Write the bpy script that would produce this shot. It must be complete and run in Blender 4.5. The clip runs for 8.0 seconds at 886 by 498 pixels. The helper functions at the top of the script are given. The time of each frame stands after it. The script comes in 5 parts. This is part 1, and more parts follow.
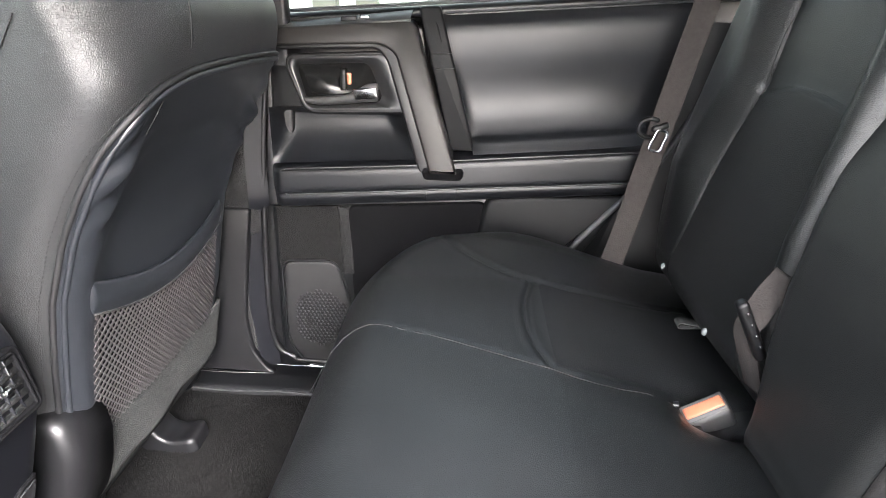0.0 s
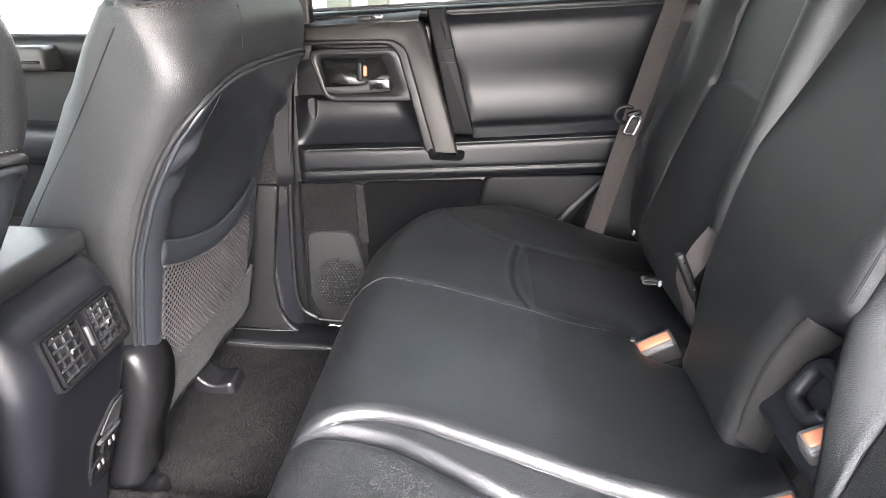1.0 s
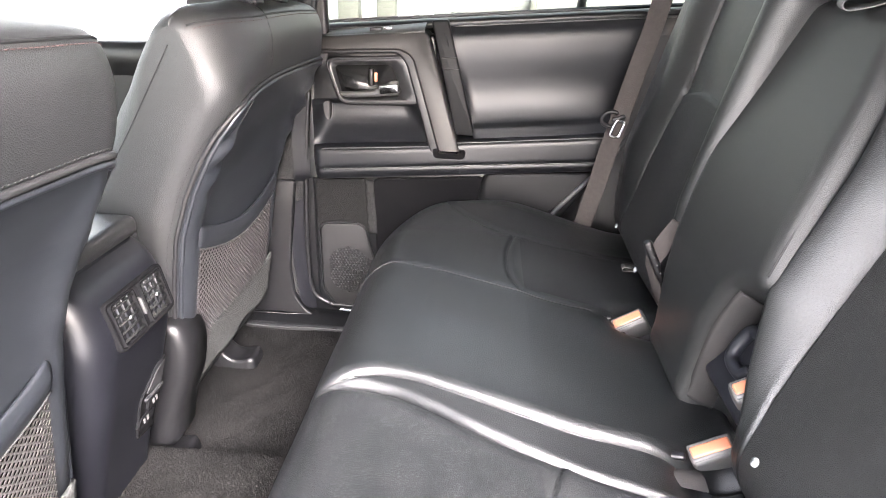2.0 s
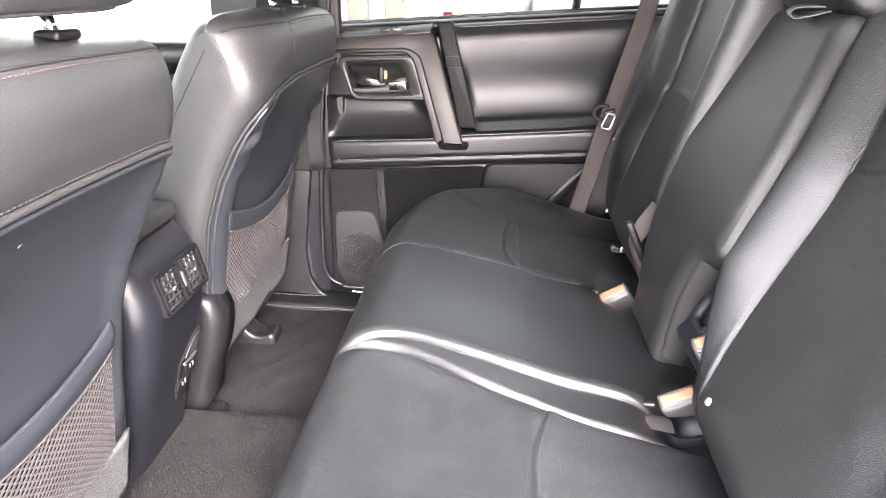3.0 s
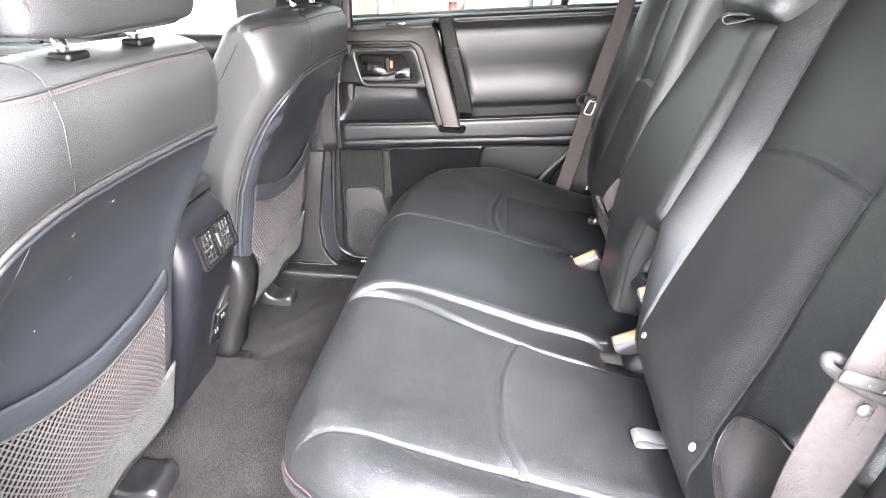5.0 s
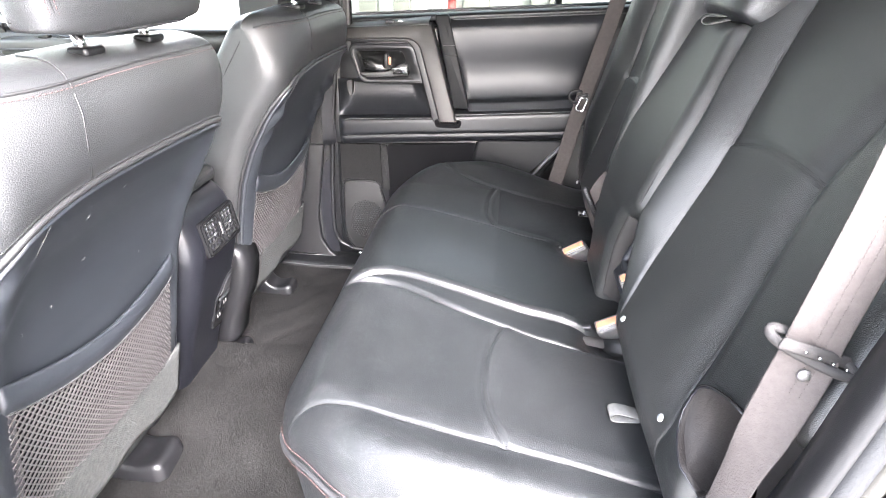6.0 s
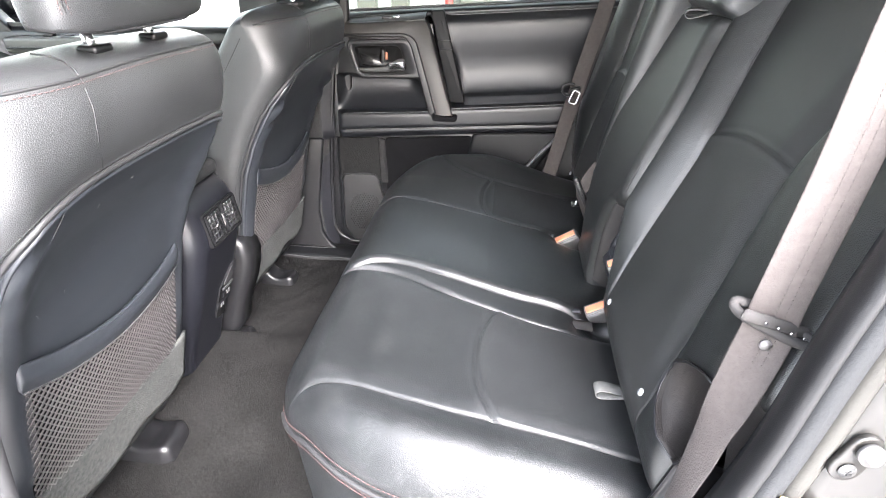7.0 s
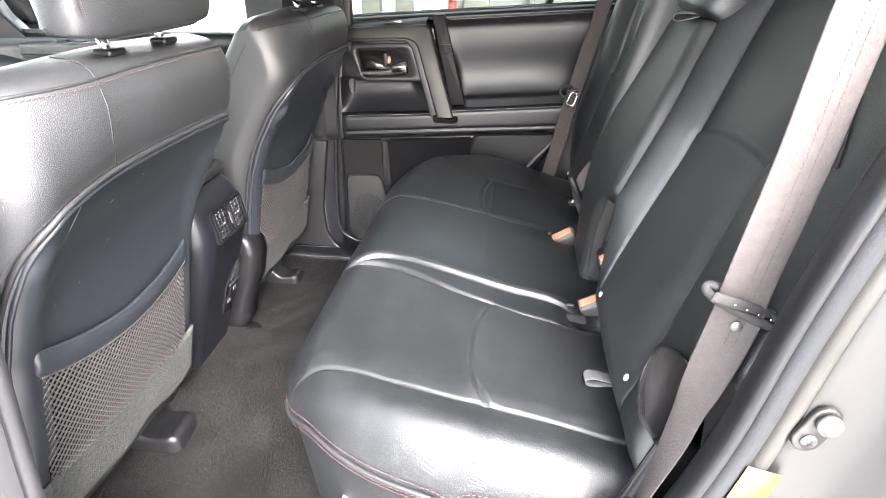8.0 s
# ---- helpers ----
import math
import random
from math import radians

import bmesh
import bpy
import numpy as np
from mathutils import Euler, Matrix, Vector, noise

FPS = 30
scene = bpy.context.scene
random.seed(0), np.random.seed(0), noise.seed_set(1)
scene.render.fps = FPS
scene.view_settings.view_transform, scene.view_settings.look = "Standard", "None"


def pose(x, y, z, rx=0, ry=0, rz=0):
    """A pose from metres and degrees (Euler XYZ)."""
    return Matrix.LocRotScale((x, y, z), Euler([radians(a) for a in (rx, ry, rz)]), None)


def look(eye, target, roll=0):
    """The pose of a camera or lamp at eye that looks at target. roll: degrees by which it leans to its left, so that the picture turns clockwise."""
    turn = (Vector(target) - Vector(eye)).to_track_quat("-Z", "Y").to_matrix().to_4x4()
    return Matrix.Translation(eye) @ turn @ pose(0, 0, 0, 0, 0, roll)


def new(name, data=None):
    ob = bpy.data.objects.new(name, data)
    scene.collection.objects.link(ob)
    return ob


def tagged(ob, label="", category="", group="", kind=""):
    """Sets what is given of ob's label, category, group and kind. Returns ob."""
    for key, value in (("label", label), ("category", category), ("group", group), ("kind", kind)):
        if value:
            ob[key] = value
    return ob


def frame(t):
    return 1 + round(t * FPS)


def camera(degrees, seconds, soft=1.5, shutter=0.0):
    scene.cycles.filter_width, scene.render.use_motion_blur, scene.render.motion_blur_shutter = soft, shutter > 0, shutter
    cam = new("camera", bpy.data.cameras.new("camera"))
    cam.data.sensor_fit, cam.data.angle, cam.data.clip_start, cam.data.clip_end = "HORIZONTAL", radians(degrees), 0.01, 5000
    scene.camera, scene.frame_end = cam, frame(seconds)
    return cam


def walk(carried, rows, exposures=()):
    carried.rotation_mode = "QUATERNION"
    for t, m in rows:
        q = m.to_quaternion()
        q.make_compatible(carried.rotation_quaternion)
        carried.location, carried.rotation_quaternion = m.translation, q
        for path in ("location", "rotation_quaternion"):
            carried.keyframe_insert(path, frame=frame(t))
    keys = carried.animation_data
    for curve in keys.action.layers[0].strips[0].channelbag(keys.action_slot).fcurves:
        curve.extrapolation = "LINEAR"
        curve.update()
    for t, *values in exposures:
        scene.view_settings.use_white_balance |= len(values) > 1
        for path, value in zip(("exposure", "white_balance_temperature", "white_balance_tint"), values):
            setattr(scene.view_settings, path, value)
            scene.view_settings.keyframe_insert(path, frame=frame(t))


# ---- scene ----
cam = camera(73.7, 8.0, 0.8)
PATH = [
    (0, (0.024, -0.436, 0.728), (-0.057, 1.416, -0.022), 1.6),
    (0.5, (0.033, -0.527, 0.746), (-0.065, 1.31, -0.038), 1.8),
    (1, (0.043, -0.604, 0.764), (-0.064, 1.227, -0.034), 1.4),
    (1.5, (0.05, -0.667, 0.783), (-0.064, 1.161, -0.02), 1.6),
    (3, (0.07, -0.845, 0.825), (-0.073, 0.971, 0.0), 1.4),
    (3.5, (0.075, -0.892, 0.835), (-0.08, 0.912, -0.015), 0.7),
    (4, (0.087, -0.941, 0.848), (-0.072, 0.856, -0.014), 1.3),
    (4.5, (0.102, -0.984, 0.86), (-0.067, 0.81, -0.008), 1.3),
    (6, (0.136, -1.072, 0.877), (-0.036, 0.715, -0.004), 1.9),
    (6.5, (0.146, -1.092, 0.88), (-0.03, 0.691, -0.009), 1.7),
    (7, (0.155, -1.113, 0.883), (-0.023, 0.667, -0.012), 1.4),
    (7.5, (0.164, -1.133, 0.885), (-0.023, 0.647, -0.007), 1.2),
    (8, (0.177, -1.154, 0.886), (-0.025, 0.629, 0.004), 1.0),
]
walk(cam, [(t, look(eye, target, roll)) for t, eye, target, roll in PATH], [
    (0.0, 4.42, 6150, 14), (1.5, 4.72, 6300, 17), (3.0, 5.14, 6400, 20), (4.5, 5.25, 6250, 17), (6.0, 5.08, 6100, 16), (7.0, 4.55, 6120, 14), (8.0, 4.50, 6200, 14)])

# ---- light ----
world = bpy.data.worlds.new("sky")
scene.world = world
world.use_nodes = True
wn = world.node_tree
bg = wn.nodes["Background"]
sky = wn.nodes.new("ShaderNodeTexSky")
sky.sky_type = "NISHITA"
sky.sun_disc = False
sky.sun_elevation = radians(36)
sky.sun_rotation = radians(155)
sky.air_density = 1.6
sky.dust_density = 5.0
sky.ozone_density = 1.0
haze = wn.nodes.new("ShaderNodeHueSaturation")
haze.inputs["Saturation"].default_value = 0.45
wn.links.new(sky.outputs[0], haze.inputs["Color"])
wn.links.new(haze.outputs[0], bg.inputs[0])
bg.inputs[1].default_value = 0.15
sun = new("sun", bpy.data.lights.new("sun", "SUN"))
sun.data.energy = 1.75
sun.data.angle = radians(30)
sun.data.color = (1.0, 0.99, 0.975)
sun.matrix_world = look((1.2, -2.6, 2.4), (0, 0, 0.3))


# ---- materials ----
def material(name, colour, rough, metal=0.0, grain=0.0, bump=0.0, stain=0.0, spots=0.0, kind="noise", vary=0.25, coat=0.0, spec=0.5, crease=0.0):
    """grain: cells per metre; bump: relief in metres; stain: strength of broad variation; spots: amount of pale dust."""
    m = bpy.data.materials.new(name)
    m.use_nodes = True
    nt = m.node_tree
    b = nt.nodes["Principled BSDF"]
    b.inputs["Roughness"].default_value = rough
    b.inputs["Metallic"].default_value = metal
    b.inputs["Coat Weight"].default_value = coat
    b.inputs["Specular IOR Level"].default_value = spec
    co = nt.nodes.new("ShaderNodeTexCoord")
    broad = nt.nodes.new("ShaderNodeTexNoise")
    broad.inputs["Scale"].default_value = 7.0
    broad.inputs["Detail"].default_value = 6.0
    nt.links.new(co.outputs["Object"], broad.inputs["Vector"])
    ramp = nt.nodes.new("ShaderNodeMapRange")
    ramp.inputs["From Min"].default_value = 0.1
    ramp.inputs["From Max"].default_value = 0.9
    ramp.inputs["To Min"].default_value = 1.0 - vary
    ramp.inputs["To Max"].default_value = 1.0 + vary
    nt.links.new(broad.outputs["Fac"], ramp.inputs["Value"])
    mul = nt.nodes.new("ShaderNodeMix")
    mul.data_type = "RGBA"
    mul.blend_type = "MULTIPLY"
    mul.inputs["Factor"].default_value = 1.0
    mul.inputs["A"].default_value = (*colour, 1)
    nt.links.new(ramp.outputs[0], mul.inputs["B"])
    last = mul.outputs["Result"]
    if grain:
        if kind == "cells":
            tex = nt.nodes.new("ShaderNodeTexVoronoi")
            tex.feature = "DISTANCE_TO_EDGE"
            tex.inputs["Scale"].default_value = grain
            nt.links.new(co.outputs["Object"], tex.inputs["Vector"])
            clip = nt.nodes.new("ShaderNodeMapRange")
            clip.inputs["From Max"].default_value = 0.25
            nt.links.new(tex.outputs["Distance"], clip.inputs["Value"])
            height = clip.outputs[0]
        else:
            tex = nt.nodes.new("ShaderNodeTexNoise")
            tex.inputs["Scale"].default_value = grain
            tex.inputs["Detail"].default_value = 4.0
            nt.links.new(co.outputs["Object"], tex.inputs["Vector"])
            height = tex.outputs["Fac"]
        bp = nt.nodes.new("ShaderNodeBump")
        bp.inputs["Strength"].default_value = 1.0
        bp.inputs["Distance"].default_value = bump
        nt.links.new(height, bp.inputs["Height"])
        nt.links.new(bp.outputs[0], b.inputs["Normal"])
        if crease:
            soft_n = nt.nodes.new("ShaderNodeTexNoise")
            soft_n.inputs["Scale"].default_value = 38.0
            soft_n.inputs["Detail"].default_value = 5.0
            soft_n.inputs["Distortion"].default_value = 0.6
            nt.links.new(co.outputs["Object"], soft_n.inputs["Vector"])
            bc = nt.nodes.new("ShaderNodeBump")
            bc.inputs["Strength"].default_value = 1.0
            bc.inputs["Distance"].default_value = crease
            nt.links.new(soft_n.outputs["Fac"], bc.inputs["Height"])
            nt.links.new(bc.outputs[0], bp.inputs["Normal"])
    if stain:
        cm = nt.nodes.new("ShaderNodeTexNoise")
        cm.inputs["Scale"].default_value = max(grain, 60) * 0.3
        cm.inputs["Detail"].default_value = 8.0
        nt.links.new(co.outputs["Object"], cm.inputs["Vector"])
        cr = nt.nodes.new("ShaderNodeMapRange")
        cr.inputs["From Min"].default_value = 0.3
        cr.inputs["From Max"].default_value = 0.7
        cr.inputs["To Min"].default_value = 1.0 - stain
        cr.inputs["To Max"].default_value = 1.0 + stain
        nt.links.new(cm.outputs["Fac"], cr.inputs["Value"])
        m2 = nt.nodes.new("ShaderNodeMix")
        m2.data_type = "RGBA"
        m2.blend_type = "MULTIPLY"
        m2.inputs["Factor"].default_value = 1.0
        nt.links.new(last, m2.inputs["A"])
        nt.links.new(cr.outputs[0], m2.inputs["B"])
        last = m2.outputs["Result"]
    if spots:
        fine = nt.nodes.new("ShaderNodeTexNoise")
        fine.inputs["Scale"].default_value = 650.0
        fine.inputs["Detail"].default_value = 2.0
        patch_n = nt.nodes.new("ShaderNodeTexNoise")
        patch_n.inputs["Scale"].default_value = 26.0
        patch_n.inputs["Detail"].default_value = 8.0
        patch_n.inputs["Roughness"].default_value = 0.68
        for n in (fine, patch_n):
            nt.links.new(co.outputs["Object"], n.inputs["Vector"])
        a = nt.nodes.new("ShaderNodeMapRange")
        a.inputs["From Min"].default_value = 0.52
        a.inputs["From Max"].default_value = 0.66
        nt.links.new(fine.outputs["Fac"], a.inputs["Value"])
        c = nt.nodes.new("ShaderNodeMapRange")
        c.inputs["From Min"].default_value = 0.28
        c.inputs["From Max"].default_value = 0.72
        c.inputs["To Max"].default_value = spots
        nt.links.new(patch_n.outputs["Fac"], c.inputs["Value"])
        f = nt.nodes.new("ShaderNodeMath")
        f.operation = "MULTIPLY"
        nt.links.new(a.outputs[0], f.inputs[0])
        nt.links.new(c.outputs[0], f.inputs[1])
        m3 = nt.nodes.new("ShaderNodeMix")
        m3.data_type = "RGBA"
        nt.links.new(f.outputs[0], m3.inputs["Factor"])
        nt.links.new(last, m3.inputs["A"])
        m3.inputs["B"].default_value = (0.11, 0.114, 0.114, 1)
        last = m3.outputs["Result"]
    nt.links.new(last, b.inputs["Base Color"])
    rr = nt.nodes.new("ShaderNodeMapRange")
    rr.inputs["From Min"].default_value = 0.1
    rr.inputs["From Max"].default_value = 0.9
    rr.inputs["To Min"].default_value = max(0.02, rough - 0.05)
    rr.inputs["To Max"].default_value = min(1.0, rough + 0.05)
    nt.links.new(broad.outputs["Fac"], rr.inputs["Value"])
    nt.links.new(rr.outputs[0], b.inputs["Roughness"])
    return m


LEATHER = material("leather", (0.0036, 0.0042, 0.0047), 0.35, grain=480, bump=0.00014, kind="cells", spots=0.14, spec=0.70, crease=0.0002)
LEATHER_BACK = material("leather_back", (0.0062, 0.0067, 0.0068), 0.35, grain=480, bump=0.00015, kind="cells", spots=0.10, spec=0.52, crease=0.0002)
MATTE = material("matte_leather", (0.0135, 0.0140, 0.0140), 0.40, grain=600, bump=0.00012, kind="cells", spots=0.08, spec=0.30)
LEATHER_FRONT = material("leather_front", (0.0140, 0.0145, 0.0150), 0.42, grain=400, bump=0.00016, kind="cells", spots=0.05, spec=0.48, crease=0.0002)
LEATHER_DUSTY = material("leather_dusty", (0.0052, 0.0057, 0.0063), 0.40, grain=480, bump=0.00014, kind="cells", spots=0.42, spec=0.24, crease=0.0002)
CUSHION_INSERT = material("cushion_insert", (0.0066, 0.0072, 0.0079), 0.44, grain=520, bump=0.00024, kind="cells", spots=0.45, spec=0.27)
SUEDE = material("suede", (0.0138, 0.0139, 0.0137), 0.43, grain=520, bump=0.00024, kind="cells", spots=0.40, spec=0.28)
PANEL_VINYL = material("panel_vinyl", (0.0090, 0.0104, 0.0128), 0.40, grain=700, bump=0.00008, spots=0.06, spec=0.6)
PIPING = material("piping", (0.010, 0.010, 0.0105), 0.55, grain=900, bump=0.0002, spec=0.28)
THREAD = material("thread", (0.055, 0.028, 0.026), 0.85, grain=900, bump=0.0001, spec=0.15)
THREAD_GREY = material("thread_grey", (0.030, 0.030, 0.030), 0.9, grain=900, bump=0.0001, spec=0.15)
PLASTIC = material("plastic", (0.0036, 0.0038, 0.0052), 0.34, grain=900, bump=0.00012, spec=0.42)
PLASTIC_DARK = material("plastic_dark", (0.0042, 0.0042, 0.0047), 0.42, grain=900, bump=0.0001, spec=0.35)
DOOR_VINYL = material("door_vinyl", (0.0054, 0.0060, 0.0074), 0.38, grain=700, bump=0.0001, spec=0.37)
DOOR_PLASTIC = material("door_plastic", (0.0042, 0.0045, 0.0051), 0.38, grain=1200, bump=0.00008, spec=0.38)
GLOSS = material("gloss_trim", (0.017, 0.0155, 0.0145), 0.42, metal=0.1, vary=0.15, spec=0.30)
DARK_GLOSS = material("dark_gloss", (0.008, 0.008, 0.008), 0.26, vary=0.1, spec=0.4)
SATIN_GREY = material("satin_grey", (0.042, 0.043, 0.041), 0.44, metal=0.25, vary=0.1)
SURROUND = material("surround_grey", (0.020, 0.020, 0.021), 0.30, metal=0.35, vary=0.1)
GREY_TRIM = material("grey_trim", (0.045, 0.045, 0.045), 0.36, metal=0.3, vary=0.1)
CHROME = material("chrome", (0.62, 0.62, 0.62), 0.18, metal=1.0, vary=0.05)
CARPET = material("carpet", (0.0090, 0.0086, 0.0083), 0.95, grain=600, bump=0.003, stain=0.6, spots=0.04, spec=0.08, vary=0.7)
FELT = material("felt", (0.032, 0.033, 0.032), 0.95, grain=480, bump=0.003, stain=0.4, spec=0.1)
NET = material("net", (0.035, 0.0315, 0.0315), 0.7, grain=1500, bump=0.0003)
WEBBING = material("webbing", (0.047, 0.0415, 0.0395), 0.8, grain=420, bump=0.0007, stain=0.10, spec=0.08, vary=0.08)
STRAP = material("strap", (0.072, 0.072, 0.069), 0.7, grain=900, bump=0.0004, stain=0.15)
ORANGE = material("orange_button", (0.46, 0.16, 0.085), 0.35, vary=0.08)
BUCKLE_GREY = material("buckle_grey", (0.075, 0.072, 0.070), 0.45, grain=900, bump=0.0002)
WHITE_SNAP = material("snap_white", (0.36, 0.37, 0.38), 0.3, vary=0.05)
RECESS = material("recess_plastic", (0.0125, 0.0128, 0.0165), 0.45, grain=900, bump=0.0001, spec=0.35)
RETURN = material("return_lining", (0.026, 0.0245, 0.0240), 0.8, grain=500, bump=0.0004, spec=0.15)
RUBBER = material("rubber", (0.045, 0.046, 0.048), 0.6, grain=500, bump=0.0004)
SEAL_GREY = material("seal_grey", (0.0165, 0.0172, 0.0180), 0.9, grain=400, bump=0.0005, spec=0.08, vary=0.1)
SEAL_BEIGE = material("seal_beige", (0.027, 0.0265, 0.0245), 0.85, grain=400, bump=0.0003, spec=0.1)
BROWN_TRIM = material("brown_trim", (0.0062, 0.0053, 0.0050), 0.6, grain=500, bump=0.0004, spots=0.12, spec=0.14, crease=0.001)
SILVER = material("silver_paint", (0.0175, 0.0164, 0.0150), 0.40, metal=0.3, coat=0.25, vary=0.08)
YELLOW = material("yellow_label", (0.060, 0.043, 0.010), 0.4, vary=0.1)
DOOR_CARPET = material("door_carpet", (0.0060, 0.0060, 0.0060), 0.9, grain=380, bump=0.002, stain=0.35, spec=0.1)
PILLAR = material("pillar_cloth", (0.0100, 0.0100, 0.0100), 0.9, grain=380, bump=0.002, stain=0.35, spec=0.2)
HEADLINER = material("headliner", (0.36, 0.355, 0.34), 0.95, grain=600, bump=0.0006)
SPEAKER = material("speaker_mesh", (0.0068, 0.0068, 0.0071), 0.6, grain=900, bump=0.0002, spec=0.3)
LOWER_PLASTIC = material("lower_plastic", (0.0040, 0.0042, 0.0047), 0.5, grain=1200, bump=0.0001, spec=0.15)
# near-black: painted shade in pockets and cubby, also plain black plastic
DARK_FILL = material("dark_fill", (0.0030, 0.0030, 0.0034), 0.9, grain=600, bump=0.0004, spec=0.06)
CUBBY = material("cubby_plastic", (0.016, 0.016, 0.017), 0.7, grain=900, bump=0.0001, spec=0.12)
# paler than the other seams: the highlight on a rolled edge, painted
SEAM_GLINT = material("seam_glint", (0.016, 0.016, 0.016), 0.8, grain=900, bump=0.0001, spec=0.2)
WALL_WHITE = material("wall_white", (0.72, 0.73, 0.71), 0.6, grain=60, bump=0.001, vary=0.06)
WALL_GREY = material("wall_grey", (0.14, 0.14, 0.13), 0.6, grain=60, bump=0.001, vary=0.12)
WALL_TAN = material("wall_tan", (0.10, 0.096, 0.080), 0.6, grain=60, bump=0.001, vary=0.1)
CONCRETE = material("concrete", (0.45, 0.445, 0.43), 0.85, grain=80, bump=0.002, stain=0.2)
RED_PAINT = material("red_paint", (0.26, 0.04, 0.035), 0.5, grain=300, bump=0.0005)


def glass(name, tint):
    m = bpy.data.materials.new(name)
    m.use_nodes = True
    nt = m.node_tree
    nt.nodes.clear()
    out = nt.nodes.new("ShaderNodeOutputMaterial")
    mix = nt.nodes.new("ShaderNodeMixShader")
    clear = nt.nodes.new("ShaderNodeBsdfTransparent")
    gloss = nt.nodes.new("ShaderNodeBsdfGlossy")
    fres = nt.nodes.new("ShaderNodeFresnel")
    clear.inputs[0].default_value = (*tint, 1)
    gloss.inputs["Roughness"].default_value = 0.01
    fres.inputs[0].default_value = 1.45
    nt.links.new(fres.outputs[0], mix.inputs[0])
    nt.links.new(clear.outputs[0], mix.inputs[1])
    nt.links.new(gloss.outputs[0], mix.inputs[2])
    nt.links.new(mix.outputs[0], out.inputs[0])
    return m


GLASS = glass("window_glass", (0.86, 0.90, 0.87))
TINTED = glass("tinted_glass", (0.20, 0.225, 0.205))


# ---- mesh helpers ----
def part(name, bm, mat, parent=None, label="", smooth=True, extra=()):
    me = bpy.data.meshes.new(name)
    bmesh.ops.recalc_face_normals(bm, faces=bm.faces)
    if smooth:
        for f in bm.faces:
            f.smooth = True
    bm.to_mesh(me)
    bm.free()
    me.materials.append(mat)
    for e in extra:
        me.materials.append(e)
    ob = new(name, me)
    if parent:
        ob.parent = parent
    if label:
        tagged(ob, label)
    return ob


def thing(name, label, category, at=(0, 0, 0), group="", kind=""):
    ob = new(name)
    ob.location = at
    ob.empty_display_size = 0.05
    return tagged(ob, label, category, group, kind)


def knots(v, pairs):
    xs, ys = zip(*pairs)
    return np.interp(v, xs, ys)


def spline(pts, n):
    """n points along a smooth curve through pts, evenly by chord."""
    p = np.array(pts, float)
    q = np.vstack([2 * p[0] - p[1], p, 2 * p[-1] - p[-2]])
    out = []
    m = len(p) - 1
    for u in np.linspace(0, m, n):
        i = min(int(u), m - 1)
        t = u - i
        a, b, c, d = q[i:i + 4]
        out.append(0.5 * (2 * b + (c - a) * t + (2 * a - 5 * b + 4 * c - d) * t * t + (3 * b - a - 3 * c + d) * t ** 3))
    return np.array(out)


CURVES = {}


def curve_at(v, pairs):
    """Smooth interpolation through pairs."""
    key = tuple(pairs)
    if key not in CURVES:
        CURVES[key] = spline(pairs, 200)
    c = CURVES[key]
    return np.interp(v, c[:, 0], c[:, 1])


def graded(*pieces):
    """Steps from 0 to 1 in pieces of (count, start, end), closer together at the ends of each piece."""
    out = [0.0]
    for n, a, b in pieces:
        t = (1 - np.cos(np.linspace(0, math.pi, n + 1))) / 2
        out.extend(a + (b - a) * t[1:])
    return np.array(out)


def sheet(P, closed_u=False, bm=None, caps=False):
    """A quad sheet from an array (n, m, 3)."""
    bm = bm or bmesh.new()
    n, m = P.shape[:2]
    v = [[bm.verts.new(P[i, j]) for j in range(m)] for i in range(n)]
    for i in range(n - 1):
        for j in range(m - (0 if closed_u else 1)):
            k = (j + 1) % m
            bm.faces.new((v[i][j], v[i][k], v[i + 1][k], v[i + 1][j]))
    if caps:
        bm.faces.new(v[0])
        bm.faces.new(v[-1])
    return bm


def tube(pts, r, seg=8, bm=None, closed=False, flat=1.0):
    """A round tube along pts."""
    p = np.array(pts, float)
    n = len(p)
    rings = []
    up = None
    for i in range(n):
        a = p[(i - 1) % n] if closed or i else p[0]
        b = p[(i + 1) % n] if closed or i < n - 1 else p[-1]
        d = Vector(b - a).normalized()
        if up is None:
            up = d.orthogonal().normalized()
        up = (up - d * up.dot(d)).normalized()
        s = d.cross(up)
        rr = r[i] if hasattr(r, "__len__") else r
        rings.append([Vector(p[i]) + rr * (math.cos(t) * up + flat * math.sin(t) * s) for t in np.linspace(0, 2 * math.pi, seg, endpoint=False)])
    if closed:
        rings.append(rings[0])
    return sheet(np.array([[tuple(q) for q in ring] for ring in rings]), closed_u=True, bm=bm, caps=not closed)


def box(size, at=(0, 0, 0), bevel=0.004, seg=3, rot=(0, 0, 0), bm=None, taper=(1, 1)):
    """A box with rounded edges; taper scales its top."""
    b = bmesh.new()
    bmesh.ops.create_cube(b, size=1)
    for v in b.verts:
        k = taper if v.co.z > 0 else (1, 1)
        v.co = Vector((v.co.x * size[0] * k[0], v.co.y * size[1] * k[1], v.co.z * size[2]))
    if bevel:
        bmesh.ops.bevel(b, geom=b.edges[:] + b.verts[:], offset=bevel, segments=seg, affect="EDGES", profile=0.5)
    b.transform(pose(*at, *rot))
    if bm is None:
        return b
    me = bpy.data.meshes.new("tmp")
    b.to_mesh(me)
    b.free()
    bm.from_mesh(me)
    bpy.data.meshes.remove(me)
    return bm


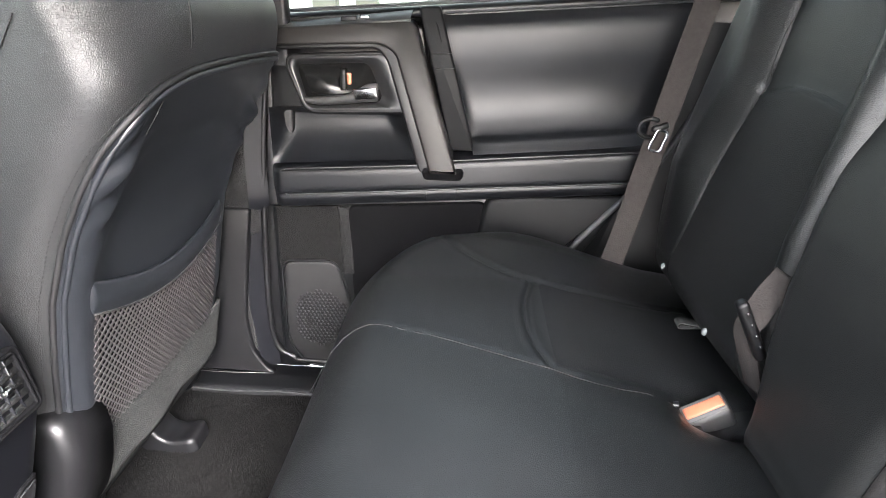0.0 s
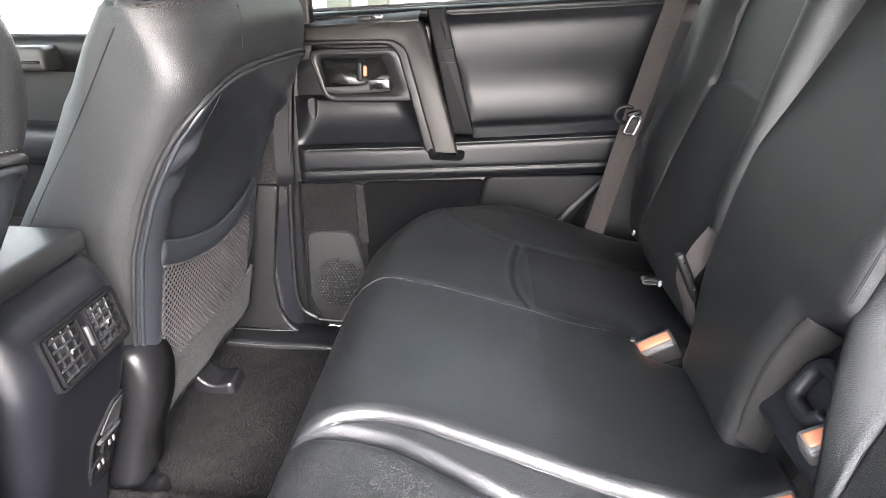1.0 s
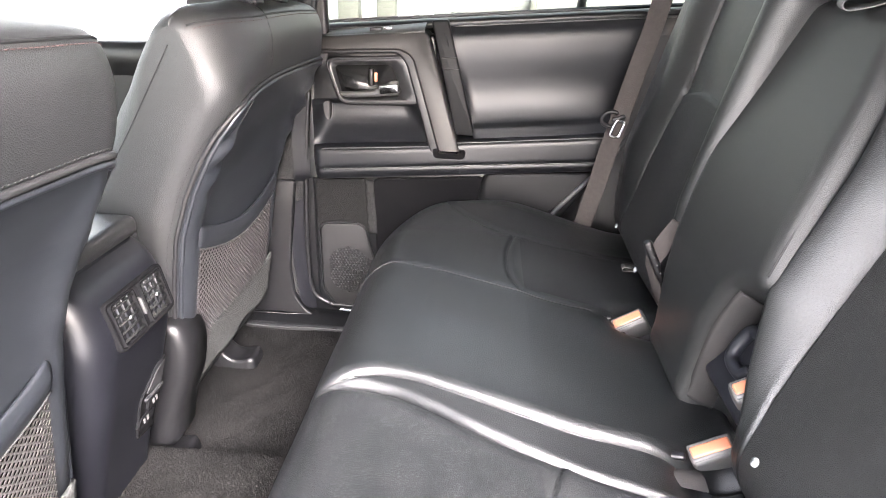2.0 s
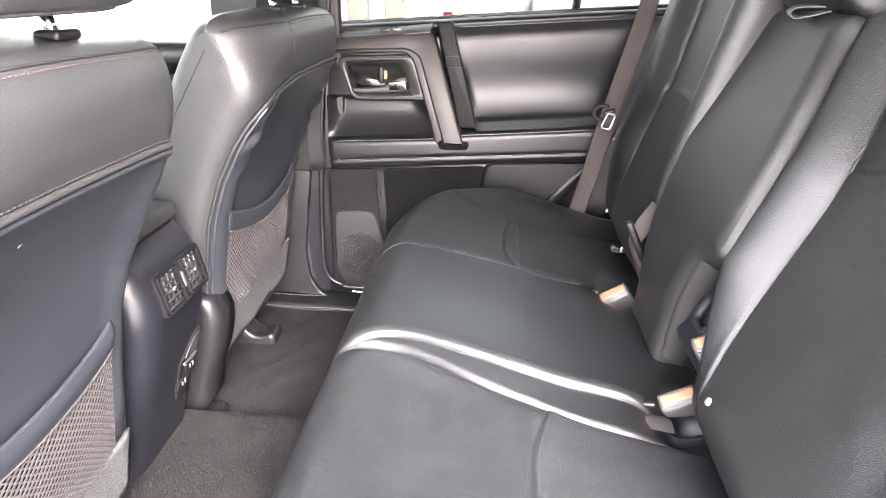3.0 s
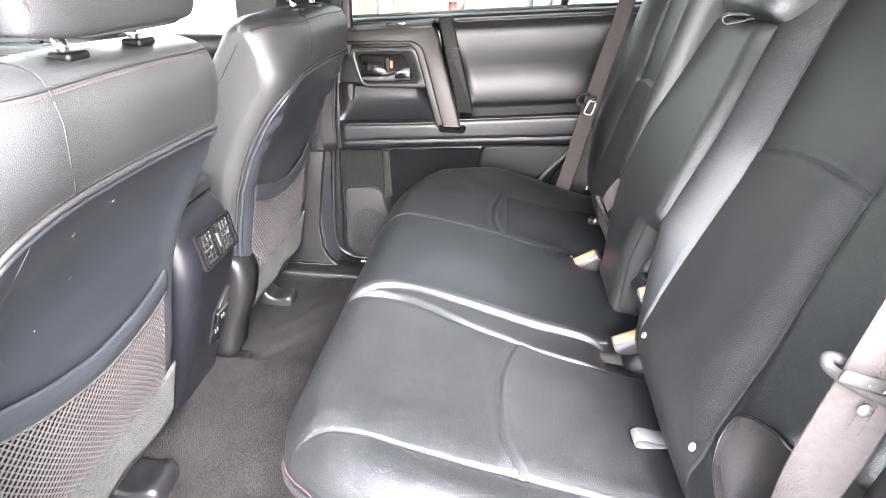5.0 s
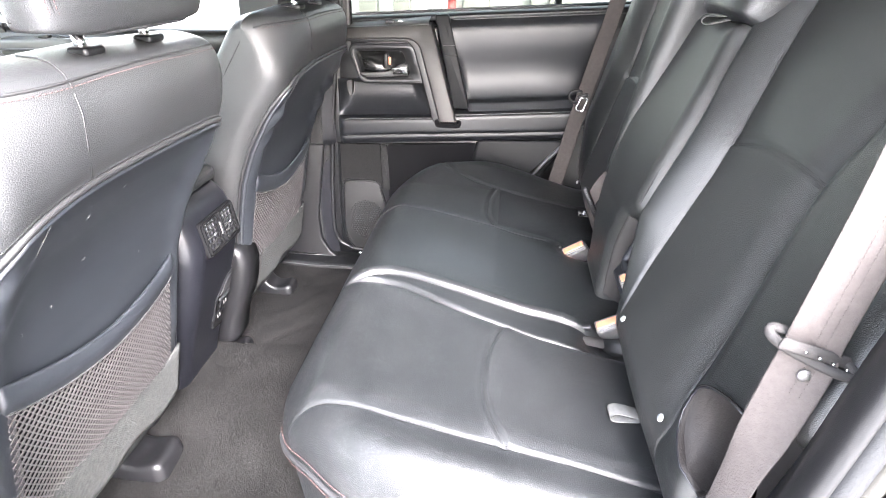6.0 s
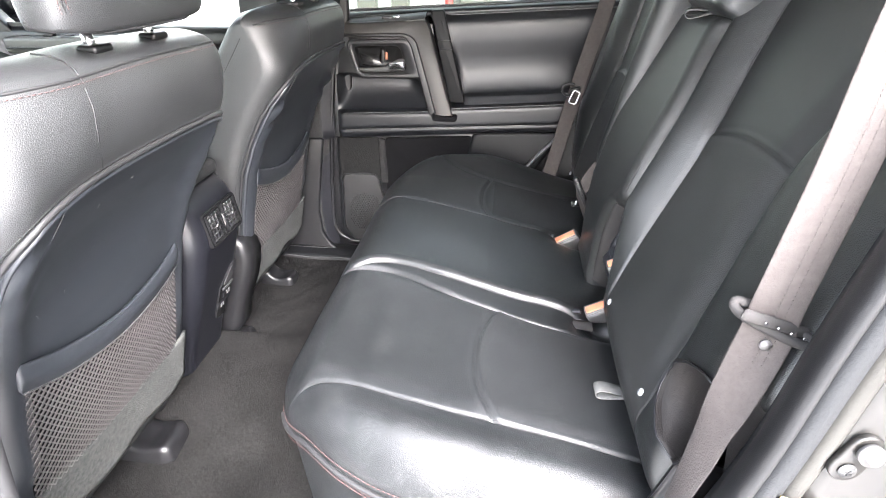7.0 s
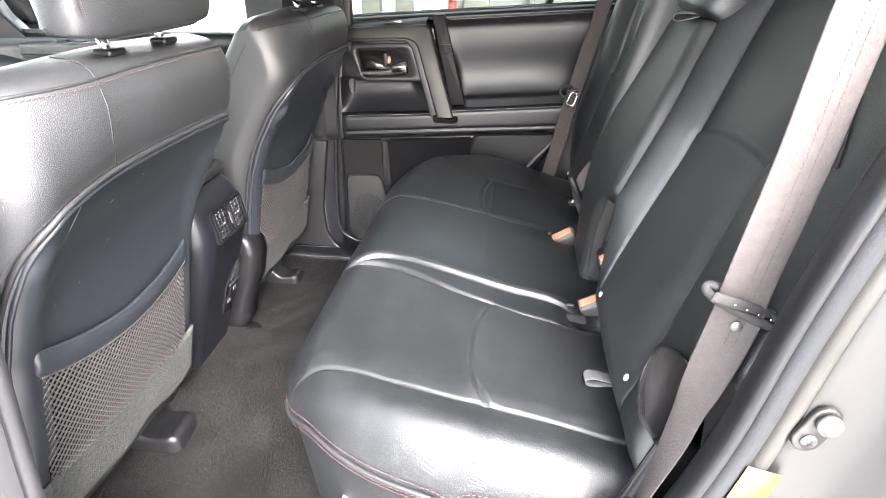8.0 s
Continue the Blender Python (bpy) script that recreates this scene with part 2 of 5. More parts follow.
def disc(r, h, at, axis="Z", seg=24, bevel=0.0):
    b = bmesh.new()
    bmesh.ops.create_cone(b, cap_ends=True, segments=seg, radius1=r, radius2=r, depth=h)
    if bevel:
        bmesh.ops.bevel(b, geom=[e for e in b.edges if len(e.link_faces) == 2 and any(len(f.verts) > 4 for f in e.link_faces)], offset=bevel, segments=2, affect="EDGES")
    turn = {"Z": (0, 0, 0), "X": (0, 90, 0), "Y": (90, 0, 0)}[axis]
    b.transform(pose(*at, *turn))
    return b


def rounded(poly, r, n=5):
    """A polygon with its corners rounded."""
    out = []
    m = len(poly)
    for i in range(m):
        a, b, c = (np.array(poly[(i + k) % m], float) for k in (-1, 0, 1))
        la, lc = np.linalg.norm(a - b), np.linalg.norm(c - b)
        k = min(r, la * 0.45, lc * 0.45)
        s, e = b + (a - b) / la * k, b + (c - b) / lc * k
        for t in np.linspace(0, 1, n):
            out.append((1 - t) ** 2 * s + 2 * t * (1 - t) * b + t * t * e)
    return out


def plate(poly, y, depth, bevel=0.004, bm=None, yslope=None):
    """A plate in the x-z plane: the outline poly, its face at y, going depth into +y, with a rounded rim."""
    bm = bm or bmesh.new()
    p = np.array(poly)
    c = p.mean(axis=0)
    rows = []
    area = 0.5 * sum(p[i][0] * p[(i + 1) % len(p)][1] - p[(i + 1) % len(p)][0] * p[i][1] for i in range(len(p)))
    nrm = []
    for i in range(len(p)):
        d = p[(i + 1) % len(p)] - p[i - 1]
        d = d / (np.linalg.norm(d) + 1e-9)
        nrm.append(np.array((d[1], -d[0])) * (1 if area > 0 else -1))
    nrm = np.array(nrm)
    for t in (0, 30, 60, 90):
        q = p - nrm * bevel * (1 - math.sin(radians(t)))
        rows.append((q, y + bevel * (1 - math.cos(radians(t)))))
    rows.append((p, y + depth))
    off = yslope or (lambda x, z: 0.0)
    P = np.array([[(q[0], yy + off(q[0], q[1]), q[1]) for q in row] for row, yy in rows])
    return sheet(P, closed_u=True, bm=bm, caps=True)


def seg_dist(X, Y, line):
    """Distance of the points to a polyline."""
    d = np.full(X.shape, 9.0)
    line = np.array(line, float)
    for a, b in zip(line[:-1], line[1:]):
        ab = b - a
        t = np.clip(((X - a[0]) * ab[0] + (Y - a[1]) * ab[1]) / (ab @ ab + 1e-12), 0, 1)
        d = np.minimum(d, np.hypot(X - a[0] - t * ab[0], Y - a[1] - t * ab[1]))
    return d


def pad(A, B, top, radii, grooves=(), frame_axes=None, skirt=(0.02,), bottom=None, flare=0.0):
    """An upholstered pad. A, B: plan grids; top: height grid; radii: edge rounding on the sides (first row, last row,
    first column, last column); grooves: (line, depth, width); skirt: heights that the rim goes down to."""
    n, m = A.shape
    drop = np.zeros(A.shape)
    sides = ((A[0], B[0]), (A[-1], B[-1]), (A[:, 0], B[:, 0]), (A[:, -1], B[:, -1]))
    for (sa, sb), r in zip(sides, radii):
        if r:
            rh, rv = r if hasattr(r, "__len__") else (r, r)
            d = np.minimum(seg_dist(A, B, np.stack([sa, sb], 1)) / rh, 1)
            drop = np.hypot(drop, rv * (1 - np.sqrt(np.maximum(0, 1 - (1 - d) ** 2))))
    H = top - drop
    for line, depth, width in grooves:
        d = seg_dist(A, B, line)
        H = H - depth * np.exp(-(d / width) ** 2) + 0.25 * depth * np.exp(-((d - 2.6 * width) / (1.5 * width)) ** 2)
    o, ea, eb, eh = frame_axes or (np.zeros(3), np.array((1, 0, 0)), np.array((0, 1, 0)), np.array((0, 0, 1)))
    W = lambda a, b, h: o + a[..., None] * ea + b[..., None] * eb + h[..., None] * eh
    P = W(A, B, H)
    bm = bmesh.new()
    v = [[bm.verts.new(P[i, j]) for j in range(m)] for i in range(n)]
    for i in range(n - 1):
        for j in range(m - 1):
            bm.faces.new((v[i][j], v[i][j + 1], v[i + 1][j + 1], v[i + 1][j]))
    idx = [(0, j) for j in range(m - 1)] + [(i, m - 1) for i in range(n - 1)] + [(n - 1, j) for j in range(m - 1, 0, -1)] + [(i, 0) for i in range(n - 1, 0, -1)]
    loop = [v[i][j] for i, j in idx]
    ca, cb = A.mean(), B.mean()
    for k, level in enumerate(skirt):
        s = 1 + flare * (k + 1) / len(skirt)
        nxt = []
        for i, j in idx:
            a, b = ca + (A[i, j] - ca) * s, cb + (B[i, j] - cb) * s
            h = min(H[i, j] - 0.002 * (k + 1), level) if bottom is None else H[i, j] + (bottom - H[i, j]) * (k + 1) / len(skirt)
            nxt.append(bm.verts.new(W(np.array(a), np.array(b), np.array(h))))
        for q in range(len(loop)):
            bm.faces.new((loop[q], loop[(q + 1) % len(loop)], nxt[(q + 1) % len(loop)], nxt[q]))
        loop = nxt
    bm.faces.new(loop)
    return bm, H, W


def dashes(pts, length, gap, r, bm=None):
    """Short stitches along a line."""
    bm = bm or bmesh.new()
    p = np.array(pts, float)
    s = np.concatenate([[0], np.cumsum(np.linalg.norm(np.diff(p, axis=0), axis=1))])
    at = lambda d: np.array([np.interp(d, s, p[:, k]) for k in range(3)])
    d = 0.0
    while d + length < s[-1]:
        tube([at(d), at(d + length * 0.5), at(d + length)], [r * 0.6, r, r * 0.6], 5, bm)
        d += length + gap
    return bm


def ribbon(pts, width_dirs, half, thick=0.0012, bm=None):
    """A flat woven band: centre points, direction across, half width."""
    bm = bm or bmesh.new()
    p = np.array(pts, float)
    rings = []
    for i in range(len(p)):
        d = p[min(i + 1, len(p) - 1)] - p[max(i - 1, 0)]
        w = np.array(width_dirs[i], float)
        w = w / np.linalg.norm(w)
        nn = np.cross(d, w)
        nn = nn / np.linalg.norm(nn) * thick
        hw = half[i] if hasattr(half, "__len__") else half
        rings.append([p[i] + w * hw + nn * 0.3, p[i] + w * hw * 0.92 + nn, p[i] - w * hw * 0.92 + nn, p[i] - w * hw + nn * 0.3, p[i] - w * hw - nn * 0.3, p[i] - w * hw * 0.92 - nn, p[i] + w * hw * 0.92 - nn, p[i] + w * hw - nn * 0.3])
    return sheet(np.array(rings), closed_u=True, bm=bm, caps=True)


# ---- outside ----
g = bmesh.new()
bmesh.ops.create_grid(g, x_segments=4, y_segments=4, size=300)
g.transform(Matrix.Translation((0, 0, -0.52)))
tagged(part("ground", g, CONCRETE), "pale worn concrete ground outside the car", "ground", kind="structure")

WALL_Y = 2.3
wall = thing("wall_outside", "white painted garage wall beside the car", "wall", kind="structure")
part("wall_panel", box((7.0, 0.12, 2.05), (-1.0, WALL_Y + 0.06, 0.505), 0.004), WALL_WHITE, wall)
for x, w, mat in ((-0.62, 0.10, WALL_TAN), (-0.44, 0.09, WALL_TAN), (-0.26, 0.05, WALL_WHITE), (0.24, 0.03, WALL_TAN), (-2.6, 0.02, WALL_TAN)):
    part("post", box((w, 0.08, 2.05), (x, WALL_Y - 0.045, 0.505), 0.006), mat, wall)
for x in (0.02, 0.52, 0.9):
    part("seam_strip", box((0.018, 0.02, 2.05), (x, WALL_Y - 0.012, 0.505), 0.003), WALL_TAN, wall)
part("grey_panel", box((2.9, 0.03, 2.05), (1.26, WALL_Y - 0.016, 0.505), 0.005), WALL_GREY, wall)
for x, w, z in ((-0.05, 0.14, 0.70), (0.20, 0.10, 0.66), (0.42, 0.20, 0.72), (0.74, 0.12, 0.64)):
    part("stacked_board", box((w, 0.05, 1.22), (x, WALL_Y - 0.06, z - 0.61), 0.01), WALL_TAN if w > 0.11 else WALL_GREY, wall)
part("block_joint", box((1.4, 0.012, 0.010), (-1.7, WALL_Y - 0.004, 0.66), 0.002, 1), WALL_GREY, wall)
part("block_joint", box((0.010, 0.012, 0.30), (-1.42, WALL_Y - 0.004, 0.50), 0.002, 1), WALL_GREY, wall)

rail = thing("red_post", "short red painted post by the garage wall", "post", (-0.17, WALL_Y - 0.16, 0))
part("shaft", tube([(0, 0, -0.52), (0, 0, 0.1), (0, 0, 0.74)], 0.022, 14), RED_PAINT, rail)
part("cap", disc(0.05, 0.05, (0, 0, 0.72), "Z", 20, 0.01), WALL_WHITE, rail)

# ---- car shell ----


def floor_height(x, y):
    far = 1 / (1 + np.exp((y - 0.112) / 0.0065))
    near = 1 / (1 + np.exp(-(y + 0.19) / 0.035))
    return -0.055 + 0.052 * far * near


xs, ys = np.linspace(-1.7, 0.15, 75), np.linspace(-0.66, 0.66, 200)
FX, FY = np.meshgrid(xs, ys, indexing="ij")
FZ = floor_height(FX, FY) + 0.003 * np.sin(FX * 23 + FY * 9) * np.cos(FY * 17)
f = sheet(np.stack([FX, FY, FZ], 2))
carpet = part("floor", f, CARPET)
tagged(carpet, "dark grey cut-pile car carpet, dusty and worn", "floor", kind="structure")
# cut pile where the floor lies open: short leaning tufts, combed this way and that
rng = np.random.default_rng(4)
TX, TY = (a.ravel() for a in np.meshgrid(np.arange(-0.78, -0.10, 0.0031), np.arange(-0.63, 0.63, 0.0031), indexing="ij"))
TX, TY = TX + rng.normal(0, 0.0011, TX.size), TY + rng.normal(0, 0.0011, TY.size)
comb = np.sin(TX * 19 + 2.2 * np.sin(TY * 11)) + 0.8 * np.sin(TY * 47 + 3 * np.sin(TX * 23)) + rng.normal(0, 0.7, TX.size)
turn = comb * 1.3 + 0.8
TZ = floor_height(TX, TY) + 0.003 * np.sin(TX * 23 + TY * 9) * np.cos(TY * 17)
high = 0.0046 + 0.0012 * np.sin(TX * 61) * np.sin(TY * 53) + rng.normal(0, 0.0008, TX.size)
spin = rng.uniform(0, 2 * math.pi, TX.size)
corners = [np.stack([TX + 0.0022 * np.cos(spin + k * 2.094), TY + 0.0022 * np.sin(spin + k * 2.094), TZ - 0.001], 1) for k in range(3)]
tips = np.stack([TX + 0.0032 * np.cos(turn), TY + 0.0032 * np.sin(turn), TZ + high], 1)
n_t = TX.size
ids = np.arange(n_t)
tri = np.concatenate([np.stack([ids + k * n_t, ids + (k + 1) % 3 * n_t, ids + 3 * n_t], 1) for k in range(3)])
pile_mesh = bpy.data.meshes.new("pile")
pile_mesh.from_pydata(np.concatenate(corners + [tips]).tolist(), [], tri.tolist())
pile = bmesh.new()
pile.from_mesh(pile_mesh)
bpy.data.meshes.remove(pile_mesh)
tagged(part("carpet_pile", pile, CARPET, carpet), kind="stuff")
tagged(part("underbody", box((3.6, 1.52, 0.06), (-0.1, 0, -0.11), 0.01), PLASTIC_DARK), "black underbody of the car", "car body", kind="structure")

ceiling = box((3.6, 1.36, 0.04), (-0.1, 0, 1.15), 0.015)
tagged(part("ceiling", ceiling, HEADLINER), "light grey cloth headliner of the car", "ceiling", kind="structure")
tagged(part("roof", box((3.7, 1.46, 0.03), (-0.1, 0, 1.20), 0.012), SILVER), "silver painted car roof", "roof", kind="structure")


def beam(name, pts, r, mat, label, flat=1.0):
    return tagged(part(name, tube(spline(pts, 16), r, 12, flat=flat), mat), label, "pillar", kind="structure")


for s in (-1, 1):
    beam("pillar_front", [(-1.75, s * 0.70, 0.58), (-1.45, s * 0.69, 0.80), (-1.0, s * 0.63, 1.08), (-0.85, s * 0.62, 1.14)], 0.042, SATIN_GREY, "grey trimmed windscreen pillar of the car")
    beam("pillar_rear", [(1.15, s * 0.70, 0.45), (1.12, s * 0.68, 0.80), (1.02, s * 0.62, 1.14)], 0.07, HEADLINER, "grey trimmed rear pillar of the car")
    beam("roof_rail", [(-0.9, s * 0.66, 1.14), (0.2, s * 0.68, 1.15), (1.1, s * 0.66, 1.14)], 0.035, HEADLINER, "padded grey roof rail over the doors")
tagged(part("windscreen", sheet(np.array([[(-1.78, -0.66, 0.60), (-1.78, 0.66, 0.60)], [(-0.92, -0.60, 1.12), (-0.92, 0.60, 1.12)]])), GLASS), "clear laminated windscreen of the car", "window", kind="structure").visible_shadow = False
tagged(part("cargo_back", box((0.08, 1.40, 0.85), (1.25, 0, 0.35), 0.02), DOOR_PLASTIC), "dark trimmed tailgate at the back of the car", "car body", kind="structure")
tagged(part("cargo_floor", box((0.75, 1.30, 0.05), (0.86, 0, 0.12), 0.01), CARPET), "dark carpeted cargo floor behind the rear seat", "floor", kind="structure")

# dashboard, far ahead between the front seats
dash = thing("dashboard", "dark grey moulded plastic dashboard", "dashboard", kind="structure")
prof = spline([(-1.70, -0.02), (-1.42, 0.05), (-1.34, 0.30), (-1.36, 0.50), (-1.46, 0.585), (-1.78, 0.60)], 24)
yy = np.linspace(-0.68, 0.68, 30)
part("dash_body", sheet(np.array([[(p[0] + 0.05 * math.cos(y * 2.0) * 0.3, y, p[1] + 0.012 * math.cos(y * 4)) for y in yy] for p in prof])), PLASTIC, dash)
part("dash_vent", box((0.03, 0.13, 0.08), (-1.365, 0.58, 0.47), 0.012), PLASTIC_DARK, dash)
part("glovebox_lid", box((0.02, 0.36, 0.2), (-1.335, 0.36, 0.27), 0.012, rot=(0, -4, 0)), PLASTIC, dash)


def sill(s):
    o = thing("door_sill", "black plastic scuff plate along the door sill", "sill", kind="structure", group="door sills")
    pr = [(0.609, -0.055), (0.613, -0.043), (0.625, -0.039), (0.66, -0.038), (0.70, -0.036), (0.735, -0.06)]
    part("scuff_plate", sheet(np.array([[(x, s * y, z) for y, z in pr] for x in np.linspace(-1.4, 0.2, 20)])), LOWER_PLASTIC, o)
    part("carpet_edge", tube([(x, s * 0.608, -0.044 + 0.002 * math.sin(30 * x)) for x in np.linspace(-1.4, 0.15, 40)], 0.0020, 8), GREY_TRIM, o)
    return o


sill(1)
sill(-1)

# far centre pillar between the doors
pil = thing("pillar_middle", "grey cloth-trimmed door pillar with black lower cover", "pillar", kind="structure")
pz = np.linspace(-0.03, 1.13, 50)


def pillar_row(z, x0, x1, y):
    t = np.linspace(0, 1, 12)
    lean = 0.10 * max(0, z - 0.45)
    return [(x0 + lean + (x1 - x0) * q, y + 0.02 * (2 * q - 1) ** 4 - 0.04 * max(0, z - 0.4) ** 2, z) for q in t]


part("pillar_cover", sheet(np.array([pillar_row(z, -0.56, -0.402 - 0.02 * (z < 0.3), 0.672) for z in pz])), PILLAR, pil)
part("pillar_edge", sheet(np.array([[(-0.438 + 0.02 * (z > 0.33) + 0.10 * max(0, z - 0.45) + 0.05 * max(0, 0.12 - z) ** 1.0 * 2 + q * 0.035, 0.678 + 0.02 * q, z) for q in np.linspace(0, 1, 6)] for z in pz])), PLASTIC, pil)
part("lower_cover", plate(rounded([(-0.60, -0.04), (-0.389, -0.04), (-0.413, -0.022), (-0.438, 0.02), (-0.445, 0.105), (-0.428, 0.25), (-0.414, 0.348), (-0.60, 0.352)], 0.012), 0.667, 0.03, 0.006), PLASTIC_DARK, pil)
part("pillar_seal", tube(spline([(-0.30, 0.69, 1.12), (-0.345, 0.70, 0.80), (-0.383, 0.70, 0.50), (-0.398, 0.70, 0.30), (-0.405, 0.70, 0.10), (-0.395, 0.70, 0.02), (-0.36, 0.70, -0.01), (-0.30, 0.70, -0.02), (0.1, 0.70, -0.02)], 60), 0.007, 10), PLASTIC_DARK, pil)

part("foot_edge", tube([(-0.56, 0.662, -0.036), (-0.48, 0.662, -0.036), (-0.395, 0.664, -0.034)], 0.0013, 8), GREY_TRIM, pil)
part("pillar_core", box((0.34, 0.03, 1.20), (-0.50, 0.745, 0.54), 0.01), PLASTIC_DARK, pil)

# ---- far rear door ----
door = thing("door_rear", "black rear car door panel with vinyl pad, gloss handle and armrest", "car door", kind="structure")


def belt_z(x):
    return 0.712 + 0.075 * (x + 0.33)


def door_y(x, z):
    """Inner face of the door: leans outwards towards the window."""
    return 0.715 + 0.055 * np.clip((z - 0.50) / 0.22, 0, 1) ** 1.6


nx, nz = 60, 60
U, V = np.meshgrid(np.linspace(0, 1, nx), np.linspace(0, 1, nz), indexing="ij")
DX = -0.395 + U * 0.95
DZ = -0.04 + V * (belt_z(DX) + 0.04)
part("panel", sheet(np.stack([DX, door_y(DX, DZ) + 0.032, DZ], 2)), DOOR_PLASTIC, door)
# belt rail under the window
bx = np.linspace(-0.40, 0.60, 40)
part("belt_rail", sheet(np.array([[(x, 0.757 + dy, belt_z(x) + dz) for dy, dz in ((0.0, -0.016), (-0.004, -0.010), (-0.003, -0.003), (0.004, 0.002), (0.02, 0.004), (0.058, 0.004), (0.063, -0.03))] for x in bx])), DOOR_PLASTIC, door, "matt black window ledge")
part("glass_seal", tube([(x, 0.815, belt_z(x) + 0.006) for x in bx], 0.006, 8), RUBBER, door)


# armrest: a bowed shelf
def arm_top(x):
    return float(knots(x, [(-0.40, 0.433), (-0.338, 0.438), (-0.076, 0.455), (-0.045, 0.459), (-0.018, 0.466), (0.31, 0.494), (0.60, 0.516)]))


# vinyl upper pad: a ledge over the armrest, a hollow, and a roll under the window
PAD_Y = [(0, 0.690), (0.05, 0.697), (0.095, 0.704), (0.115, 0.718), (0.20, 0.729), (0.30, 0.7365), (0.40, 0.7400), (0.50, 0.7390), (0.60, 0.7350), (0.70, 0.7315), (0.80, 0.7310), (0.88, 0.7330), (0.94, 0.7390), (1.0, 0.757)]
U, V = np.meshgrid(np.linspace(0, 1, 70), np.linspace(0, 1, 80), indexing="ij")
PX0 = 0.028 - 0.084 * V
PX = PX0 + (0.352 + 0.065 * V - PX0) * U
ARM = np.vectorize(arm_top)(PX)
PZ = ARM + V * (belt_z(PX) - 0.013 - ARM)
edge_fade = np.clip(U / 0.10, 0, 1)
PY = curve_at(V, PAD_Y)
PY = PY - (PY - 0.718) * (1 - edge_fade) ** 3 * np.clip(V / 0.14, 0, 1) * 0.6
PY = PY + 0.016 * np.clip((U - 0.55) / 0.45, 0, 1) ** 2 * np.clip((0.5 - V) / 0.4, 0, 1)
part("upper_pad", sheet(np.stack([PX, PY, PZ], 2)), DOOR_VINYL, door, "smooth black vinyl upper pad")
part("belt_seam", tube([(x, 0.7545, belt_z(x) - 0.0145) for x in np.linspace(-0.05, 0.60, 30)], 0.0022, 8), GREY_TRIM, door)
# slanted trim strip beside the handle
strip_y = lambda x, z: 0.030 * max(0, (z - 0.5) / 0.22) ** 1.3
part("trim_strip", plate(rounded([(-0.084, belt_z(-0.084) + 0.002), (-0.044, belt_z(-0.044) + 0.002), (0.030, 0.474), (-0.018, 0.474)], 0.008), 0.699, 0.06, 0.005, yslope=strip_y), LOWER_PLASTIC, door, "satin black slanted trim strip")
for z in (0.626, 0.652):
    part("trim_notch", box((0.036, 0.003, 0.0016), (-0.041 + (0.66 - z) * 0.28, 0.6985 + strip_y(0, z), z), 0.0005, 1, rot=(0, -3, 0)), GREY_TRIM, door)
# gloss pull bar, an upside-down L
bar = rounded([(-0.352, 0.660), (-0.150, 0.668), (-0.122, 0.652), (-0.0565, 0.446), (-0.054, 0.438), (-0.047, 0.438), (-0.009, 0.438), (-0.002, 0.438), (-0.0045, 0.446), (-0.090, 0.712), (-0.352, 0.690)], 0.022, 8)
bar_y = lambda x, z: 0.052 * max(0, (z - 0.5) / 0.22) ** 1.4
part("pull_bar", plate(bar, 0.655, 0.10, 0.006, yslope=bar_y), GLOSS, door, "dark gloss grey pull bar")
# dark plate put for the shadow gap along the inside of the bar
part("pull_bar_shade", plate(rounded([(-0.352, 0.652), (-0.158, 0.660), (-0.138, 0.640), (-0.074, 0.434), (-0.050, 0.434), (-0.116, 0.660), (-0.150, 0.674), (-0.352, 0.668)], 0.012), 0.664, 0.08, 0.005, yslope=bar_y), PLASTIC_DARK, door)
part("bar_foot", plate(rounded([(-0.066, 0.424), (0.008, 0.424), (0.013, 0.448), (-0.070, 0.448)], 0.012), 0.6615, 0.03, 0.002), DARK_FILL, door, "black socket at the foot of the pull bar")
# switch plate at the top of the bar
part("switch_plate", sheet(np.array([[(x, y, 0.683 + 0.112 * (x + 0.36) + dz) for y, dz in ((0.712, -0.012), (0.702, -0.004), (0.703, 0.0), (0.735, 0.010), (0.770, 0.018))] for x in np.linspace(-0.362, -0.096, 12)])), SATIN_GREY, door, "satin grey window switch plate")
part("window_switch", box((0.030, 0.012, 0.010), (-0.213, 0.728, 0.7085), 0.003, rot=(0, -4, 0)), PLASTIC_DARK, door)
part("switch_tip", box((0.020, 0.010, 0.008), (-0.184, 0.728, 0.7115), 0.003, rot=(0, -4, 0)), CHROME, door)
part("bar_end", disc(0.010, 0.02, (-0.352, 0.70, 0.676), "Y", 20, 0.003), CHROME, door)
# inner handle with its bezel
part("upper_frame", plate(rounded([(-0.382, 0.540), (-0.050, 0.545), (-0.075, 0.700), (-0.382, 0.700)], 0.01), 0.7135, 0.05, 0.006, yslope=lambda x, z: 0.03 * max(0, (z - 0.5) / 0.22)), DOOR_PLASTIC, door)
part("front_frame", plate(rounded([(-0.392, 0.345), (-0.366, 0.345), (-0.366, 0.690), (-0.392, 0.690)], 0.004), 0.7045, 0.05, 0.004, yslope=lambda x, z: 0.03 * max(0, (z - 0.5) / 0.22)), DOOR_PLASTIC, door)
bez = rounded([(-0.334, 0.640), (-0.134, 0.651), (-0.100, 0.556), (-0.110, 0.547), (-0.296, 0.540)], 0.022, 7)
cup = rounded([(-0.313, 0.626), (-0.176, 0.632), (-0.150, 0.572), (-0.158, 0.560), (-0.292, 0.553)], 0.014, 7)
bz, cu = np.array(bez), np.array(cup)
mid_cu = cu.mean(axis=0)


